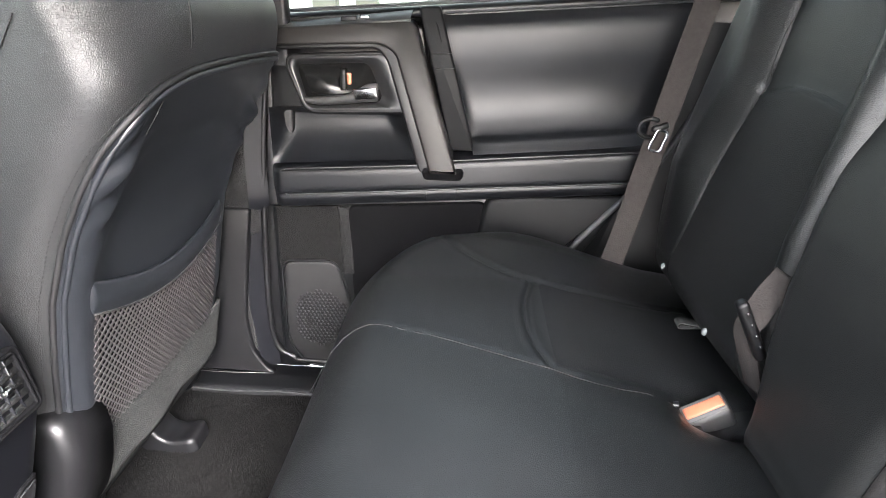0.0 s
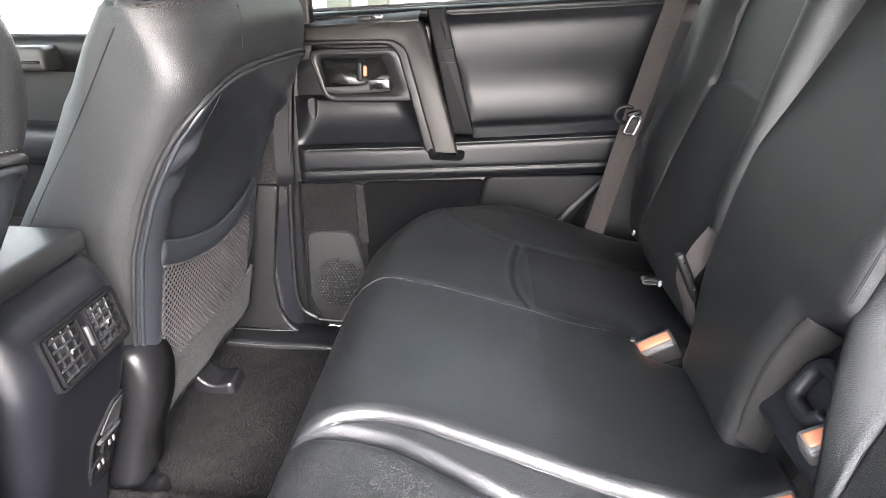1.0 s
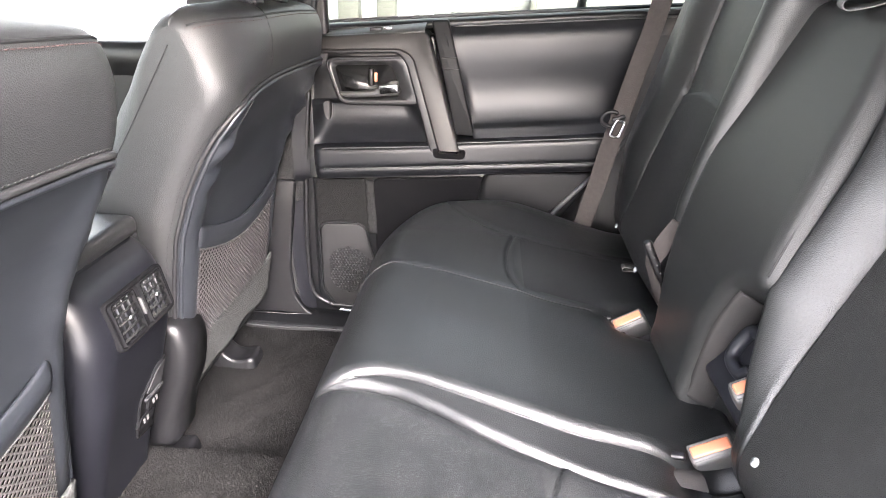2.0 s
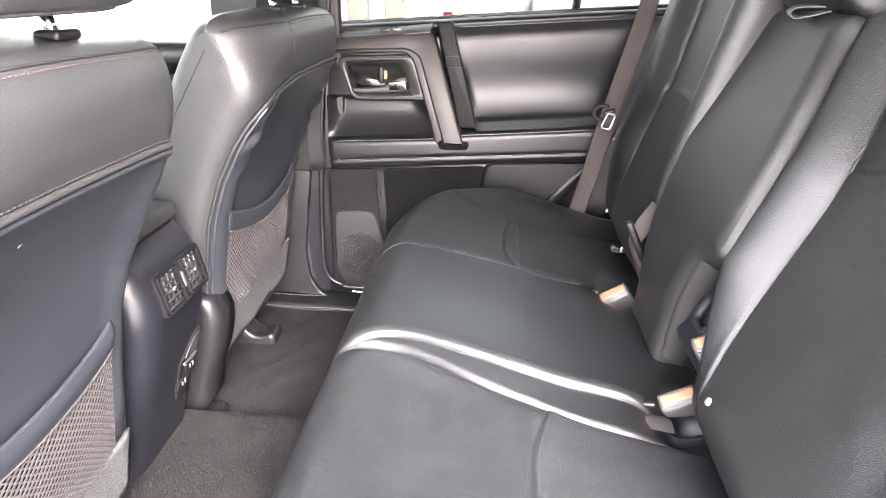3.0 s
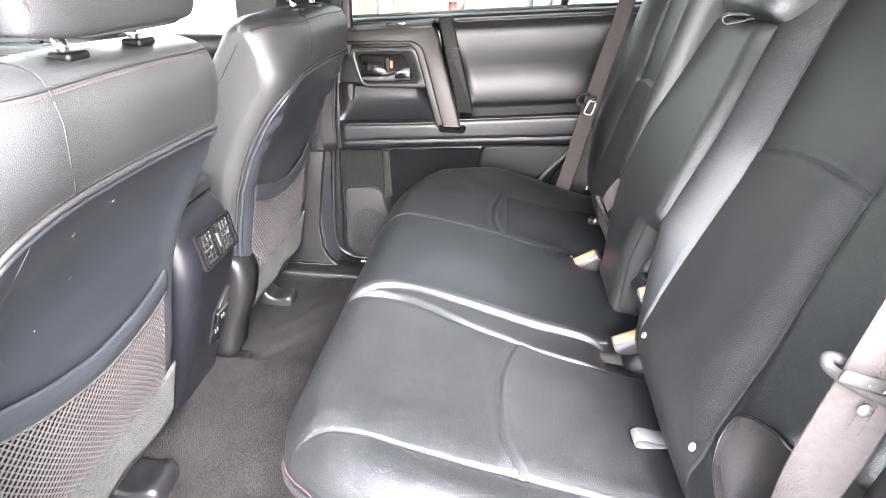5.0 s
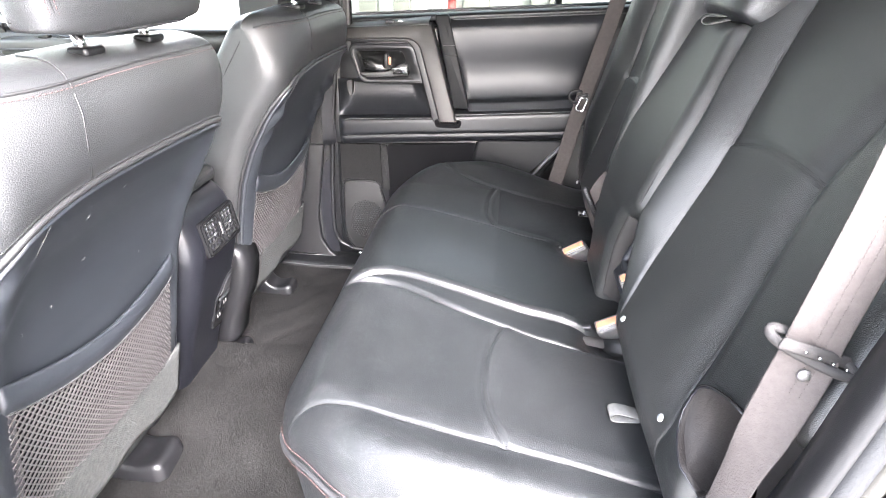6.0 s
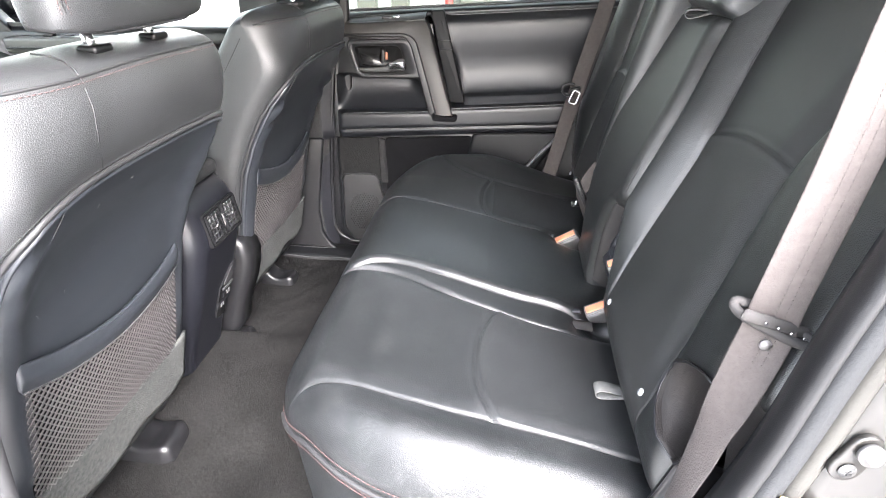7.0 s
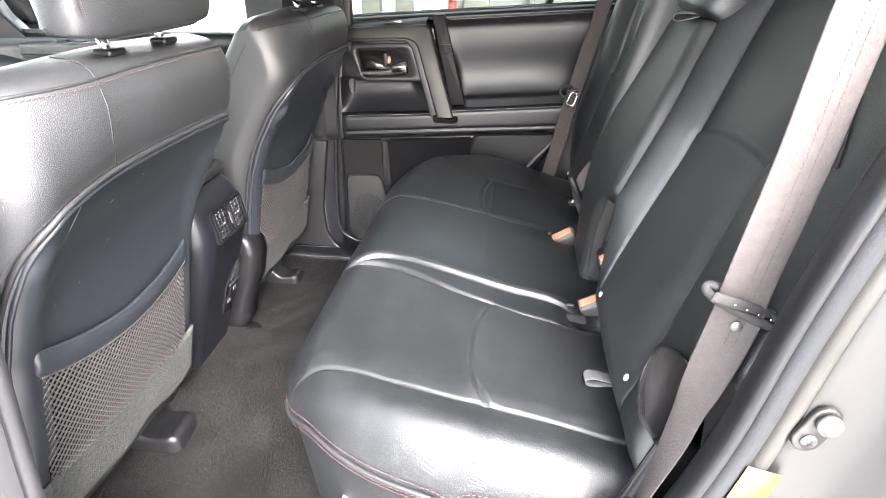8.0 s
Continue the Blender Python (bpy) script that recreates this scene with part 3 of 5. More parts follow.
def bezel_ring(q, y):
    return [(x, y + 0.02 * max(0, (z - 0.5) / 0.22), z) for x, z in q]


part("handle_surround", sheet(np.array([bezel_ring(bz, 0.722), bezel_ring(bz, 0.700), bezel_ring(bz * 0.96 + cu * 0.04, 0.695), bezel_ring(bz * 0.85 + cu * 0.15, 0.693), bezel_ring(bz * 0.45 + cu * 0.55, 0.6955), bezel_ring(bz * 0.1 + cu * 0.9, 0.700), bezel_ring(cu, 0.704)]), closed_u=True), SURROUND, door, "dark satin grey handle surround")
part("handle_recess", sheet(np.array([bezel_ring(cu, 0.7038), bezel_ring(cu * 0.97 + mid_cu * 0.03, 0.712), bezel_ring(cu * 0.9 + mid_cu * 0.1, 0.722), bezel_ring(cu * 0.7 + mid_cu * 0.3, 0.728), bezel_ring(cu * 0.3 + mid_cu * 0.7, 0.729)]), closed_u=True, caps=True), DARK_GLOSS, door)
part("handle_rim", tube([(x, 0.698 + 0.02 * max(0, (z - 0.5) / 0.22), z) for x, z in bez], 0.0045, 8, closed=True), PLASTIC_DARK, door)
# release lever: a flat paddle that widens into a bright end
LEV = spline([(-0.300, 0.562, 0.005), (-0.27, 0.561, 0.0075), (-0.22, 0.565, 0.0085), (-0.195, 0.572, 0.013), (-0.175, 0.578, 0.018), (-0.158, 0.579, 0.017)], 26)
part("handle_lever", sheet(np.array([[(x, 0.704 - 0.004 * math.cos(a) + (0.014 * math.exp(-((x + 0.165) / 0.03) ** 2) if math.cos(a) < 0 else 0), z + h * math.sin(a)) for a in np.linspace(0, 2 * math.pi, 16, endpoint=False)] for x, z, h in LEV]), closed_u=True, caps=True), GREY_TRIM, door, "satin grey door release lever")
part("lever_end", box((0.046, 0.006, 0.022), (-0.180, 0.6985, 0.577), 0.003, rot=(14, -6, 0)), CHROME, door, "bright lever end")
part("lock_housing", box((0.012, 0.02, 0.040), (-0.222, 0.708, 0.602), 0.004), PLASTIC_DARK, door)
part("lock_flag", box((0.009, 0.012, 0.022), (-0.211, 0.702, 0.604), 0.003, rot=(0, 0, 20)), ORANGE, door, "orange-red lock flag")
# scooped grab pocket under the handle, open to the armrest ledge
U, V = np.meshgrid(np.linspace(0, 1, 60), np.linspace(0, 1, 40), indexing="ij")
GX = -0.366 + U * (0.268 + 0.040 * (1 - V))
GZ = np.vectorize(arm_top)(GX) + 0.002 + V * (0.545 - np.vectorize(arm_top)(GX))
ends = (1 - np.clip(1 - U / 0.16, 0, 1) ** 3) * (1 - np.clip(1 - (1 - U) / 0.22, 0, 1) ** 2)
GY = 0.693 + 0.048 * ends * (np.sin(np.clip(V / 0.80, 0, 1) * math.pi / 2) ** 0.9) * np.clip((1.02 - V) / 0.16, 0, 1) ** 0.5
part("grab_pocket", sheet(np.stack([GX, GY, GZ], 2)), DOOR_VINYL, door, "scooped vinyl grab pocket")


def arm_section(x):
    z1 = arm_top(x)
    z0 = 0.352 + 0.080 * (x + 0.345)
    zz = 0.382 + 0.075 * (x + 0.336)
    return [(0.725, z1 + 0.004), (0.700, z1), (0.676, z1 - 0.002), (0.668, z1 - 0.006), (0.665, z1 - 0.012), (0.6645, z1 - 0.020), (0.6645, zz + 0.014), (0.665, zz + 0.007), (0.667, zz + 0.003), (0.672, zz), (0.669, zz - 0.004), (0.670, zz - 0.010), (0.672, z0 + 0.006), (0.684, z0), (0.725, z0 - 0.002)]


part("armrest", sheet(np.array([[(x, y + 0.05 * max(0, (-0.345 - x) / 0.03) ** 2, z) for y, z in arm_section(x)] for x in np.concatenate([np.linspace(-0.378, -0.34, 8), np.linspace(-0.33, 0.350, 32)])])), DOOR_VINYL, door, "padded black vinyl armrest")
part("armrest_seam", tube([(x, 0.668, 0.382 + 0.075 * (x + 0.336)) for x in np.linspace(-0.335, 0.348, 40)], 0.0015, 8), GREY_TRIM, door)
# grey line painted for the highlight on the armrest's top edge
part("armrest_glint", tube([(x, 0.668, arm_top(x) - 0.004) for x in np.linspace(-0.335, 0.348, 60)], 0.0018, 8), GREY_TRIM, door)
part("armrest_end", tube(spline([(-0.335, 0.668, 0.434), (-0.345, 0.669, 0.426), (-0.345, 0.669, 0.392), (-0.335, 0.668, 0.382)], 14), 0.002, 8), GREY_TRIM, door)
for x in (-0.060, -0.002):
    part("lip_joint", box((0.0016, 0.004, 0.022), (x, 0.6705, 0.368 + 0.077 * (x + 0.34)), 0.0004, 1), PLASTIC_DARK, door)
# lower door: carpet patch, map pocket, speaker
part("lower_panel", plate(rounded([(-0.385, -0.03), (0.10, -0.03), (0.23, 0.24), (0.35, 0.41), (-0.385, 0.355)], 0.03), 0.712, 0.03, 0.01), DOOR_PLASTIC, door)
part("carpet_patch", plate(rounded([(-0.374, 0.20), (-0.236, 0.20), (-0.244, 0.350), (-0.374, 0.345)], 0.006), 0.703, 0.02, 0.003), DOOR_CARPET, door, "dark carpeted lower door patch")
part("patch_edge", plate(rounded([(-0.236, 0.20), (-0.212, 0.20), (-0.222, 0.346), (-0.243, 0.350)], 0.004), 0.7015, 0.02, 0.003), PILLAR, door, "grey carpet edge of the map pocket")
# flat plate in place of a hollow; its near-black colour paints the shade inside
part("map_pocket", plate(rounded([(-0.215, 0.10), (0.05, 0.10), (0.06, 0.372), (-0.225, 0.352)], 0.02), 0.7025, 0.02, 0.006), DARK_FILL, door, "map pocket opening, filled near black for its shade")
part("pocket_front", plate(rounded([(0.01, 0.08), (0.17, 0.08), (0.24, 0.24), (0.345, 0.402), (0.055, 0.385)], 0.03), 0.694, 0.03, 0.012, yslope=lambda x, z: 0.02 * (0.4 - z)), LOWER_PLASTIC, door)
part("speaker_panel", plate(rounded([(-0.366, 0.224), (-0.250, 0.228), (-0.215, 0.10), (-0.215, -0.028), (-0.325, -0.028), (-0.366, 0.03)], 0.028, 7), 0.6985, 0.02, 0.005), SPEAKER, door, "grey speaker cover with pierced grille")
part("speaker_rim", tube([(x, 0.700, z) for x, z in rounded([(-0.368, 0.226), (-0.249, 0.230), (-0.213, 0.10), (-0.213, -0.030), (-0.327, -0.030), (-0.368, 0.03)], 0.028, 7)], 0.003, 8, closed=True), LOWER_PLASTIC, door)
grille = bmesh.new()
for i in range(-9, 10):
    for j in range(-9, 10):
        x, z = i * 0.0085 + (j % 2) * 0.00425, j * 0.0075
        if math.hypot(x, z) < 0.068 and -0.305 + x > -0.36:
            b_ = disc(0.0030, 0.0022, (-0.292 + x, 0.6982, 0.092 + z), "Y", 8)
            me_ = bpy.data.meshes.new("tmp")
            b_.to_mesh(me_)
            b_.free()
            grille.from_mesh(me_)
            bpy.data.meshes.remove(me_)
tagged(part("speaker_holes", grille, PLASTIC_DARK, door), kind="stuff")
# rear lower edge of the door opening
part("door_edge", tube(spline([(0.10, 0.70, 0.05), (0.19, 0.695, 0.20), (0.245, 0.69, 0.30), (0.33, 0.69, 0.40), (0.40, 0.69, 0.50), (0.45, 0.69, 0.62), (0.50, 0.69, 0.80)], 40), 0.006, 8), RUBBER, door)
part("window_divider", tube([(0.262, 0.828, 0.70), (0.274, 0.826, 0.85), (0.30, 0.80, 1.14)], 0.011, 10), RUBBER, door)
part("window_glass", sheet(np.array([[(x, 0.826 - 0.10 * q - 0.03 * q * q, 0.70 + 0.44 * q) for q in np.linspace(0, 1, 6)] for x in np.linspace(-0.38, 0.60, 8)])), TINTED, door, "grey-tinted car window glass").visible_shadow = False

# quarter trim behind the far door
qt = thing("quarter_trim", "black moulded trim beside the rear seat", "trim", kind="structure", group="quarter trims")
part("trim_wall", sheet(np.array([[(0.20 + 0.5 * u + 0.23 * v, 0.705 - 0.03 * math.sin(math.pi * u), 0.0 + 0.72 * v) for u in np.linspace(0, 1, 12)] for v in np.linspace(0, 1, 14)])), PLASTIC_DARK, qt)

nq = thing("quarter_trim", "creased dark brown trim beside the rear seat", "trim", kind="structure", group="quarter trims")
part("trim_wall", sheet(np.array([[(0.412 + 0.20 * u, -0.624 + 0.010 * math.sin(9 * v + 5 * u) * (1 - u), 0.16 + 0.34 * v) for u in np.linspace(0, 1, 14)] for v in np.linspace(0, 1, 30)])), RETURN, nq)

# far front door, seen between the front seats
fd = thing("door_front", "grey front car door panel with armrest and switches", "car door", kind="structure")
part("panel", sheet(np.array([[(x, 0.735 + 0.03 * max(0, z - 0.45), z) for z in np.linspace(-0.03, 0.655, 16)] for x in np.linspace(-1.75, -0.56, 20)])), DOOR_PLASTIC, fd)
part("belt_rail", sheet(np.array([[(x, 0.745 + dy, 0.652 + 0.025 * (x + 1.0) + dz) for dy, dz in ((0.0, -0.09), (-0.02, -0.05), (-0.022, -0.016), (-0.010, 0.0), (0.02, 0.008), (0.07, 0.008), (0.075, -0.03))] for x in np.linspace(-1.75, -0.54, 30)])), DOOR_PLASTIC, fd, "smooth grey window ledge")
part("ledge_line", tube([(x, 0.728, 0.633 + 0.025 * (x + 1.0)) for x in np.linspace(-1.75, -0.54, 30)], 0.0022, 6), PLASTIC_DARK, fd)
part("armrest", box((0.72, 0.085, 0.09), (-1.16, 0.70, 0.42), 0.025), DOOR_VINYL, fd)
part("switch_panel", box((0.52, 0.075, 0.052), (-1.165, 0.705, 0.602), 0.012, 4, rot=(0, -2, 0)), SATIN_GREY, fd, "grey moulded switch panel")
part("panel_groove", box((0.50, 0.010, 0.006), (-1.165, 0.6655, 0.596), 0.002, 1, rot=(0, -2, 0)), PLASTIC_DARK, fd)
for x in (-1.42, -1.36, -1.28):
    part("window_switch", box((0.034, 0.020, 0.012), (x + 0.14, 0.695, 0.6255 - 0.035 * (x + 1.36)), 0.003), PLASTIC_DARK, fd)
part("pull_cup", box((0.30, 0.05, 0.05), (-1.30, 0.69, 0.50), 0.02), GLOSS, fd)
part("window_glass", sheet(np.array([[(x, 0.815 - 0.10 * q - 0.03 * q * q, 0.66 + 0.46 * q) for q in np.linspace(0, 1, 6)] for x in np.linspace(-1.6, -0.50, 8)])), GLASS, fd, "clear car window glass").visible_shadow = False
part("sail_panel", plate(rounded([(-1.425, 0.625), (-1.50, 0.70), (-1.60, 0.90), (-1.78, 1.0), (-1.78, 0.55), (-1.45, 0.52)], 0.01), 0.725, 0.05, 0.006), PLASTIC_DARK, fd, "dark panel at the foot of the front pillar")
mirror = thing("door_mirror", "dark outside door mirror reflecting greenery", "mirror", (-1.56, 0.96, 0.69))
part("housing", box((0.12, 0.22, 0.17), (0, 0, 0), 0.04), PLASTIC_DARK, mirror)
part("mirror_glass", box((0.006, 0.18, 0.13), (0.062, 0, 0), 0.002), CHROME, mirror)
part("stalk", box((0.08, 0.12, 0.05), (0, -0.14, -0.06), 0.015), PLASTIC_DARK, mirror)

# near front door and the near centre pillar
nd = thing("door_driver", "closed front car door with black trim", "car door", kind="structure")
part("panel", box((1.20, 0.05, 0.72), (-1.10, -0.765, 0.29), 0.02), DOOR_PLASTIC, nd)
part("outer_skin", box((1.24, 0.03, 0.74), (-1.10, -0.815, 0.28), 0.012), SILVER, nd)
part("window_glass", sheet(np.array([[(x, -0.80 + 0.10 * q + 0.03 * q * q, 0.66 + 0.46 * q) for q in np.linspace(0, 1, 6)] for x in np.linspace(-1.6, -0.46, 8)])), GLASS, nd).visible_shadow = False

# near door opening: the rim runs round from the roof to the sill and up the centre pillar
OPENING = spline([(0.585, 1.10), (0.530, 0.95), (0.474, 0.76), (0.440, 0.62), (0.411, 0.47), (0.375, 0.35), (0.32, 0.20), (0.20, 0.05), (0.08, -0.02), (-0.10, -0.03), (-0.27, -0.025), (-0.345, 0.02), (-0.365, 0.15), (-0.362, 0.30), (-0.345, 0.52), (-0.335, 0.80), (-0.31, 1.10)], 120)


def opening_sweep(profile, bm=None, lo=0, hi=None):
    """Sweeps (outward offset, y) round the door opening."""
    p = OPENING[lo:hi]
    rows = []
    for i in range(len(p)):
        d = p[min(i + 1, len(p) - 1)] - p[max(i - 1, 0)]
        d = d / np.linalg.norm(d)
        nrm = np.array((-d[1], d[0]))
        rows.append([(p[i][0] + nrm[0] * o, y, p[i][1] + nrm[1] * o) for o, y in profile])
    return sheet(np.array(rows), bm=bm)


jamb = thing("door_jamb", "silver painted door opening with grey rubber seal", "door frame", kind="structure")
part("inner_trim", opening_sweep([(0.40, -0.62), (0.05, -0.62), (0.006, -0.645), (-0.012, -0.675), (-0.014, -0.695), (-0.010, -0.704), (-0.005, -0.707), (-0.001, -0.702)], hi=84), PLASTIC_DARK, jamb, "black moulded inner trim")
part("pillar_trim", opening_sweep([(0.12, -0.62), (0.05, -0.66), (0.014, -0.690)], lo=66), PLASTIC_DARK, jamb)
SEAL = [(-0.004, -0.699), (-0.003, -0.708), (0.004, -0.712), (0.013, -0.710), (0.0155, -0.702), (0.014, -0.692)]
part("door_seal", opening_sweep(SEAL, hi=84), SEAL_GREY, jamb, "grey rubber door seal")
# pillar run of the same seal, coloured darker in place of shade
part("pillar_seal", opening_sweep(SEAL, lo=83), PLASTIC_DARK, jamb, "pillar run of the door seal, darkened for shade")
part("seal_lip", opening_sweep([(0.013, -0.699), (0.0155, -0.702), (0.018, -0.702), (0.020, -0.699)], hi=84), RUBBER, jamb)
part("seal_flange", opening_sweep([(0.018, -0.694), (0.020, -0.704), (0.027, -0.708), (0.034, -0.705), (0.036, -0.695)], hi=84), SEAL_BEIGE, jamb, "beige edge of the door seal")
part("jamb_skin", opening_sweep([(0.030, -0.690), (0.036, -0.703), (0.046, -0.707), (0.078, -0.712), (0.090, -0.722), (0.098, -0.745), (0.110, -0.762), (0.135, -0.770), (0.150, -0.790), (0.160, -0.840)], hi=84), SILVER, jamb, "warm silver painted steel")
# the jamb goes on up the pillar; dark colour stands for less light here
part("pillar_skin", opening_sweep([(0.030, -0.690), (0.046, -0.707), (0.078, -0.712), (0.098, -0.745), (0.135, -0.770)], lo=83), PLASTIC_DARK, jamb, "pillar run of the jamb, darkened for shade")
bump = thing("door_stop", "round rubber door stop with a screw on the silver jamb", "door stop", (0.466, -0.709, 0.512))
cap_line = [np.array((-0.004, -0.012)), np.array((0.006, 0.011))]
oval = [c + 0.0135 * np.array((math.cos(a), math.sin(a))) for c, a0 in ((cap_line[1], -0.41), (cap_line[0], 2.73)) for a in np.linspace(a0, a0 + math.pi, 14)]
part("base_plate", plate([tuple(q) for q in oval], -0.0045, 0.006, 0.002), SILVER, bump)
part("rubber_dome", disc(0.0105, 0.015, (0.006, -0.010, 0.011), "Y", 24, 0.005), BUCKLE_GREY, bump)
part("screw", disc(0.0075, 0.004, (-0.004, -0.006, -0.012), "Y", 20, 0.0015), GREY_TRIM, bump)
part("screw_cross", box((0.0065, 0.002, 0.0014), (-0.004, -0.0078, -0.012), 0.0003, 1, rot=(0, 30, 0)), PLASTIC_DARK, bump)
part("screw_cross", box((0.0014, 0.002, 0.0065), (-0.004, -0.0080, -0.012), 0.0003, 1, rot=(0, 30, 0)), PLASTIC_DARK, bump)
sticker = thing("sticker", "pale yellow warning sticker on the silver jamb", "sticker", (0.429, -0.7135, 0.432))
part("sticker_sheet", box((0.034, 0.0012, 0.055), (0, 0, 0), 0.0004, 1, rot=(0, 14, 0)), YELLOW, sticker)
quarter = thing("body_side", "silver rear body side of the car", "car body", kind="structure")
part("outer_skin", box((1.0, 0.03, 0.85), (1.06, -0.84, 0.30), 0.012), SILVER, quarter)
part("far_skin", box((1.0, 0.03, 0.85), (1.06, 0.86, 0.30), 0.012), SILVER, quarter)

# ---- front seats ----
SEAT_REAR = [(0.05, -0.495), (0.10, -0.49), (0.17, -0.48), (0.30, -0.458), (0.40, -0.438), (0.48, -0.408), (0.55, -0.370), (0.60, -0.340), (0.65, -0.313), (0.69, -0.301), (0.72, -0.299), (0.74, -0.304)]
HALF, ROUND = 0.255, 0.055


def edge_in(s):
    t = np.clip((np.abs(s) - (HALF - ROUND)) / ROUND, 0, 0.999)
    return ROUND * (1 - np.sqrt(1 - t * t))


def hollow_knee(s, z):
    return 0.020 * np.exp(-((z - 0.53) / 0.09) ** 2) * np.clip(1 - (s / 0.21) ** 2, 0, 1)


def shoulder(s, z):
    """How far the upper corners of the backrest curve forward."""
    k = np.clip((z - 0.62) / 0.11, 0, 1)
    return np.where(np.asarray(s) < 0, 0.060, 0.015) * np.clip((np.abs(s) - 0.115) / 0.14, 0, 1) ** 1.7 * k * k * (3 - 2 * k)


def rear_x(s, z):
    """Rear face of a front seat's backrest at s across and height z."""
    return knots(z, SEAT_REAR) - edge_in(s) - hollow_knee(s, z) - shoulder(s, z)


ARCH = spline([(-0.232, 0.10), (-0.238, 0.30), (-0.239, 0.48), (-0.238, 0.535), (-0.231, 0.578), (-0.207, 0.610), (-0.162, 0.628), (-0.100, 0.638), (0.0, 0.641), (0.120, 0.6405), (0.200, 0.638), (0.236, 0.626), (0.248, 0.595), (0.250, 0.40), (0.246, 0.10)], 150)
TOP_I = int(np.argmax(ARCH[:, 1]))


def pocket_top(s):
    return 0.366 + 0.036 * (s / 0.20) ** 2 + 0.012 * np.clip(-s / 0.2, 0, 1)


def pocket_low(s):
    return 0.322 + 0.032 * (s / 0.20) ** 2 + 0.012 * np.clip(-s / 0.2, 0, 1)


def front_seat(y0, label, off=0.0, lift=0.0, wrinkle=0.002, hinge=0.0):
    seat = thing("front_seat", label, "car seat", (0, y0, 0), group="front seats")
    # backrest: sections across, drawn in at both sides
    rear = [(x, z) for z, x in SEAT_REAR]
    sec = np.array(rear + [(-0.312, 0.754), (-0.330, 0.764), (-0.37, 0.770), (-0.41, 0.764), (-0.435, 0.745), (-0.470, 0.690), (-0.512, 0.62), (-0.565, 0.54), (-0.63, 0.43), (-0.70, 0.30), (-0.74, 0.18), (-0.74, 0.05)])
    sec = np.vstack([spline(sec, 70)])
    d = np.roll(sec, -1, 0) - np.roll(sec, 1, 0)
    d[0], d[-1] = sec[1] - sec[0], sec[-1] - sec[-2]
    nrm = np.stack([-d[:, 1], d[:, 0]], 1)
    nrm /= np.linalg.norm(nrm, axis=1)[:, None]
    core = np.array((-0.385, 0.695))
    pull = core - sec
    pull = pull / np.linalg.norm(pull, axis=1)[:, None] * np.minimum(ROUND, np.linalg.norm(pull, axis=1) * 0.75)[:, None] * 0.5
    k_top = np.clip((sec[:, 1] - 0.60) / 0.10, 0, 1)[:, None]
    inward = nrm * ROUND * (1 - k_top) + pull * k_top
    ss = np.concatenate([-HALF + ROUND * (1 - np.cos(np.linspace(0, math.pi / 2, 10))), np.linspace(-HALF + ROUND, HALF - ROUND, 24)[1:-1], HALF - ROUND * (1 - np.cos(np.linspace(math.pi / 2, 0, 10)))])
    rows = []
    for s in ss:
        e = float(edge_in(s))
        q = sec + inward * (e / ROUND)
        sag = 0.004 * math.cos(s * 9)
        q[:len(sec) // 2, 0] -= hollow_knee(s, q[:len(sec) // 2, 1]) * (np.arange(len(sec) // 2) < np.argmax(sec[:, 1]))
        q[:, 0] -= shoulder(s, q[:, 1]) * np.clip((q[:, 0] + 0.40) / 0.06, 0, 1)
        rows.append([(p[0] + (0.004 * math.sin(p[1] * 30 + s * 7) if p[0] < -0.5 else 0), s, p[1] + (sag if p[1] > 0.74 else 0)) for p in q])
    back = part("backrest", sheet(np.array(rows), closed_u=True, caps=True), LEATHER_FRONT, seat, "grained black leather backrest")
    # smooth lower back panel under the arched piping
    arch = ARCH.copy()
    arch[:, 1] += lift * np.clip((arch[:, 1] - 0.35) / 0.25, 0, 1)
    peak = float(arch[:, 1].max())
    arch_left = lambda z: np.interp(z, arch[:TOP_I + 1, 1], arch[:TOP_I + 1, 0])
    arch_right = lambda z: np.interp(z, arch[TOP_I:, 1][::-1], arch[TOP_I:, 0][::-1])
    zs = np.concatenate([np.linspace(0.10, 0.55, 36), 0.55 + (peak - 0.5505) * np.sin(np.linspace(0, math.pi / 2, 34))[1:]])
    tt = np.linspace(0, 1, 60)
    S = arch_left(zs)[:, None] + (arch_right(zs) - arch_left(zs))[:, None] * tt[None, :]
    Z = np.repeat(zs[:, None], len(tt), 1)
    fold = wrinkle * np.sin((Z + 0.75 * np.abs(S)) * 118) * np.exp(-((Z - 0.545) / 0.060) ** 2) * np.exp(-((np.abs(S) - 0.200) / 0.036) ** 2)
    puff = 0.007 * np.exp(-((np.abs(S) - 0.205) / 0.026) ** 2) * np.clip((Z - 0.19) / 0.04, 0, 1) * np.clip((0.62 - Z) / 0.05, 0, 1)
    part("back_panel", sheet(np.stack([rear_x(S, Z) + 0.004 + fold + puff, S, Z], 2)), PANEL_VINYL, seat, "smooth blue-black vinyl back panel, wrinkled beside the piping")
    part("board_seam", tube([(float(rear_x(-0.166, z)) + 0.0055, -0.160 - (0.63 - z) * 0.15, z) for z in np.linspace(0.575, 0.626, 10)], 0.0007, 6), THREAD_GREY, seat)
    # arched piping with its double edge
    run = np.gradient(arch, axis=0)
    out_n = np.stack([-run[:, 1], run[:, 0]], 1) / np.linalg.norm(run, axis=1)[:, None]
    beside = lambda d, h: [(float(rear_x(p, z)) + h, p, z) for p, z in arch + out_n * d]
    part("piping", tube(beside(0.0, 0.0036), 0.0040, 10), PIPING, back, "raised black piping")
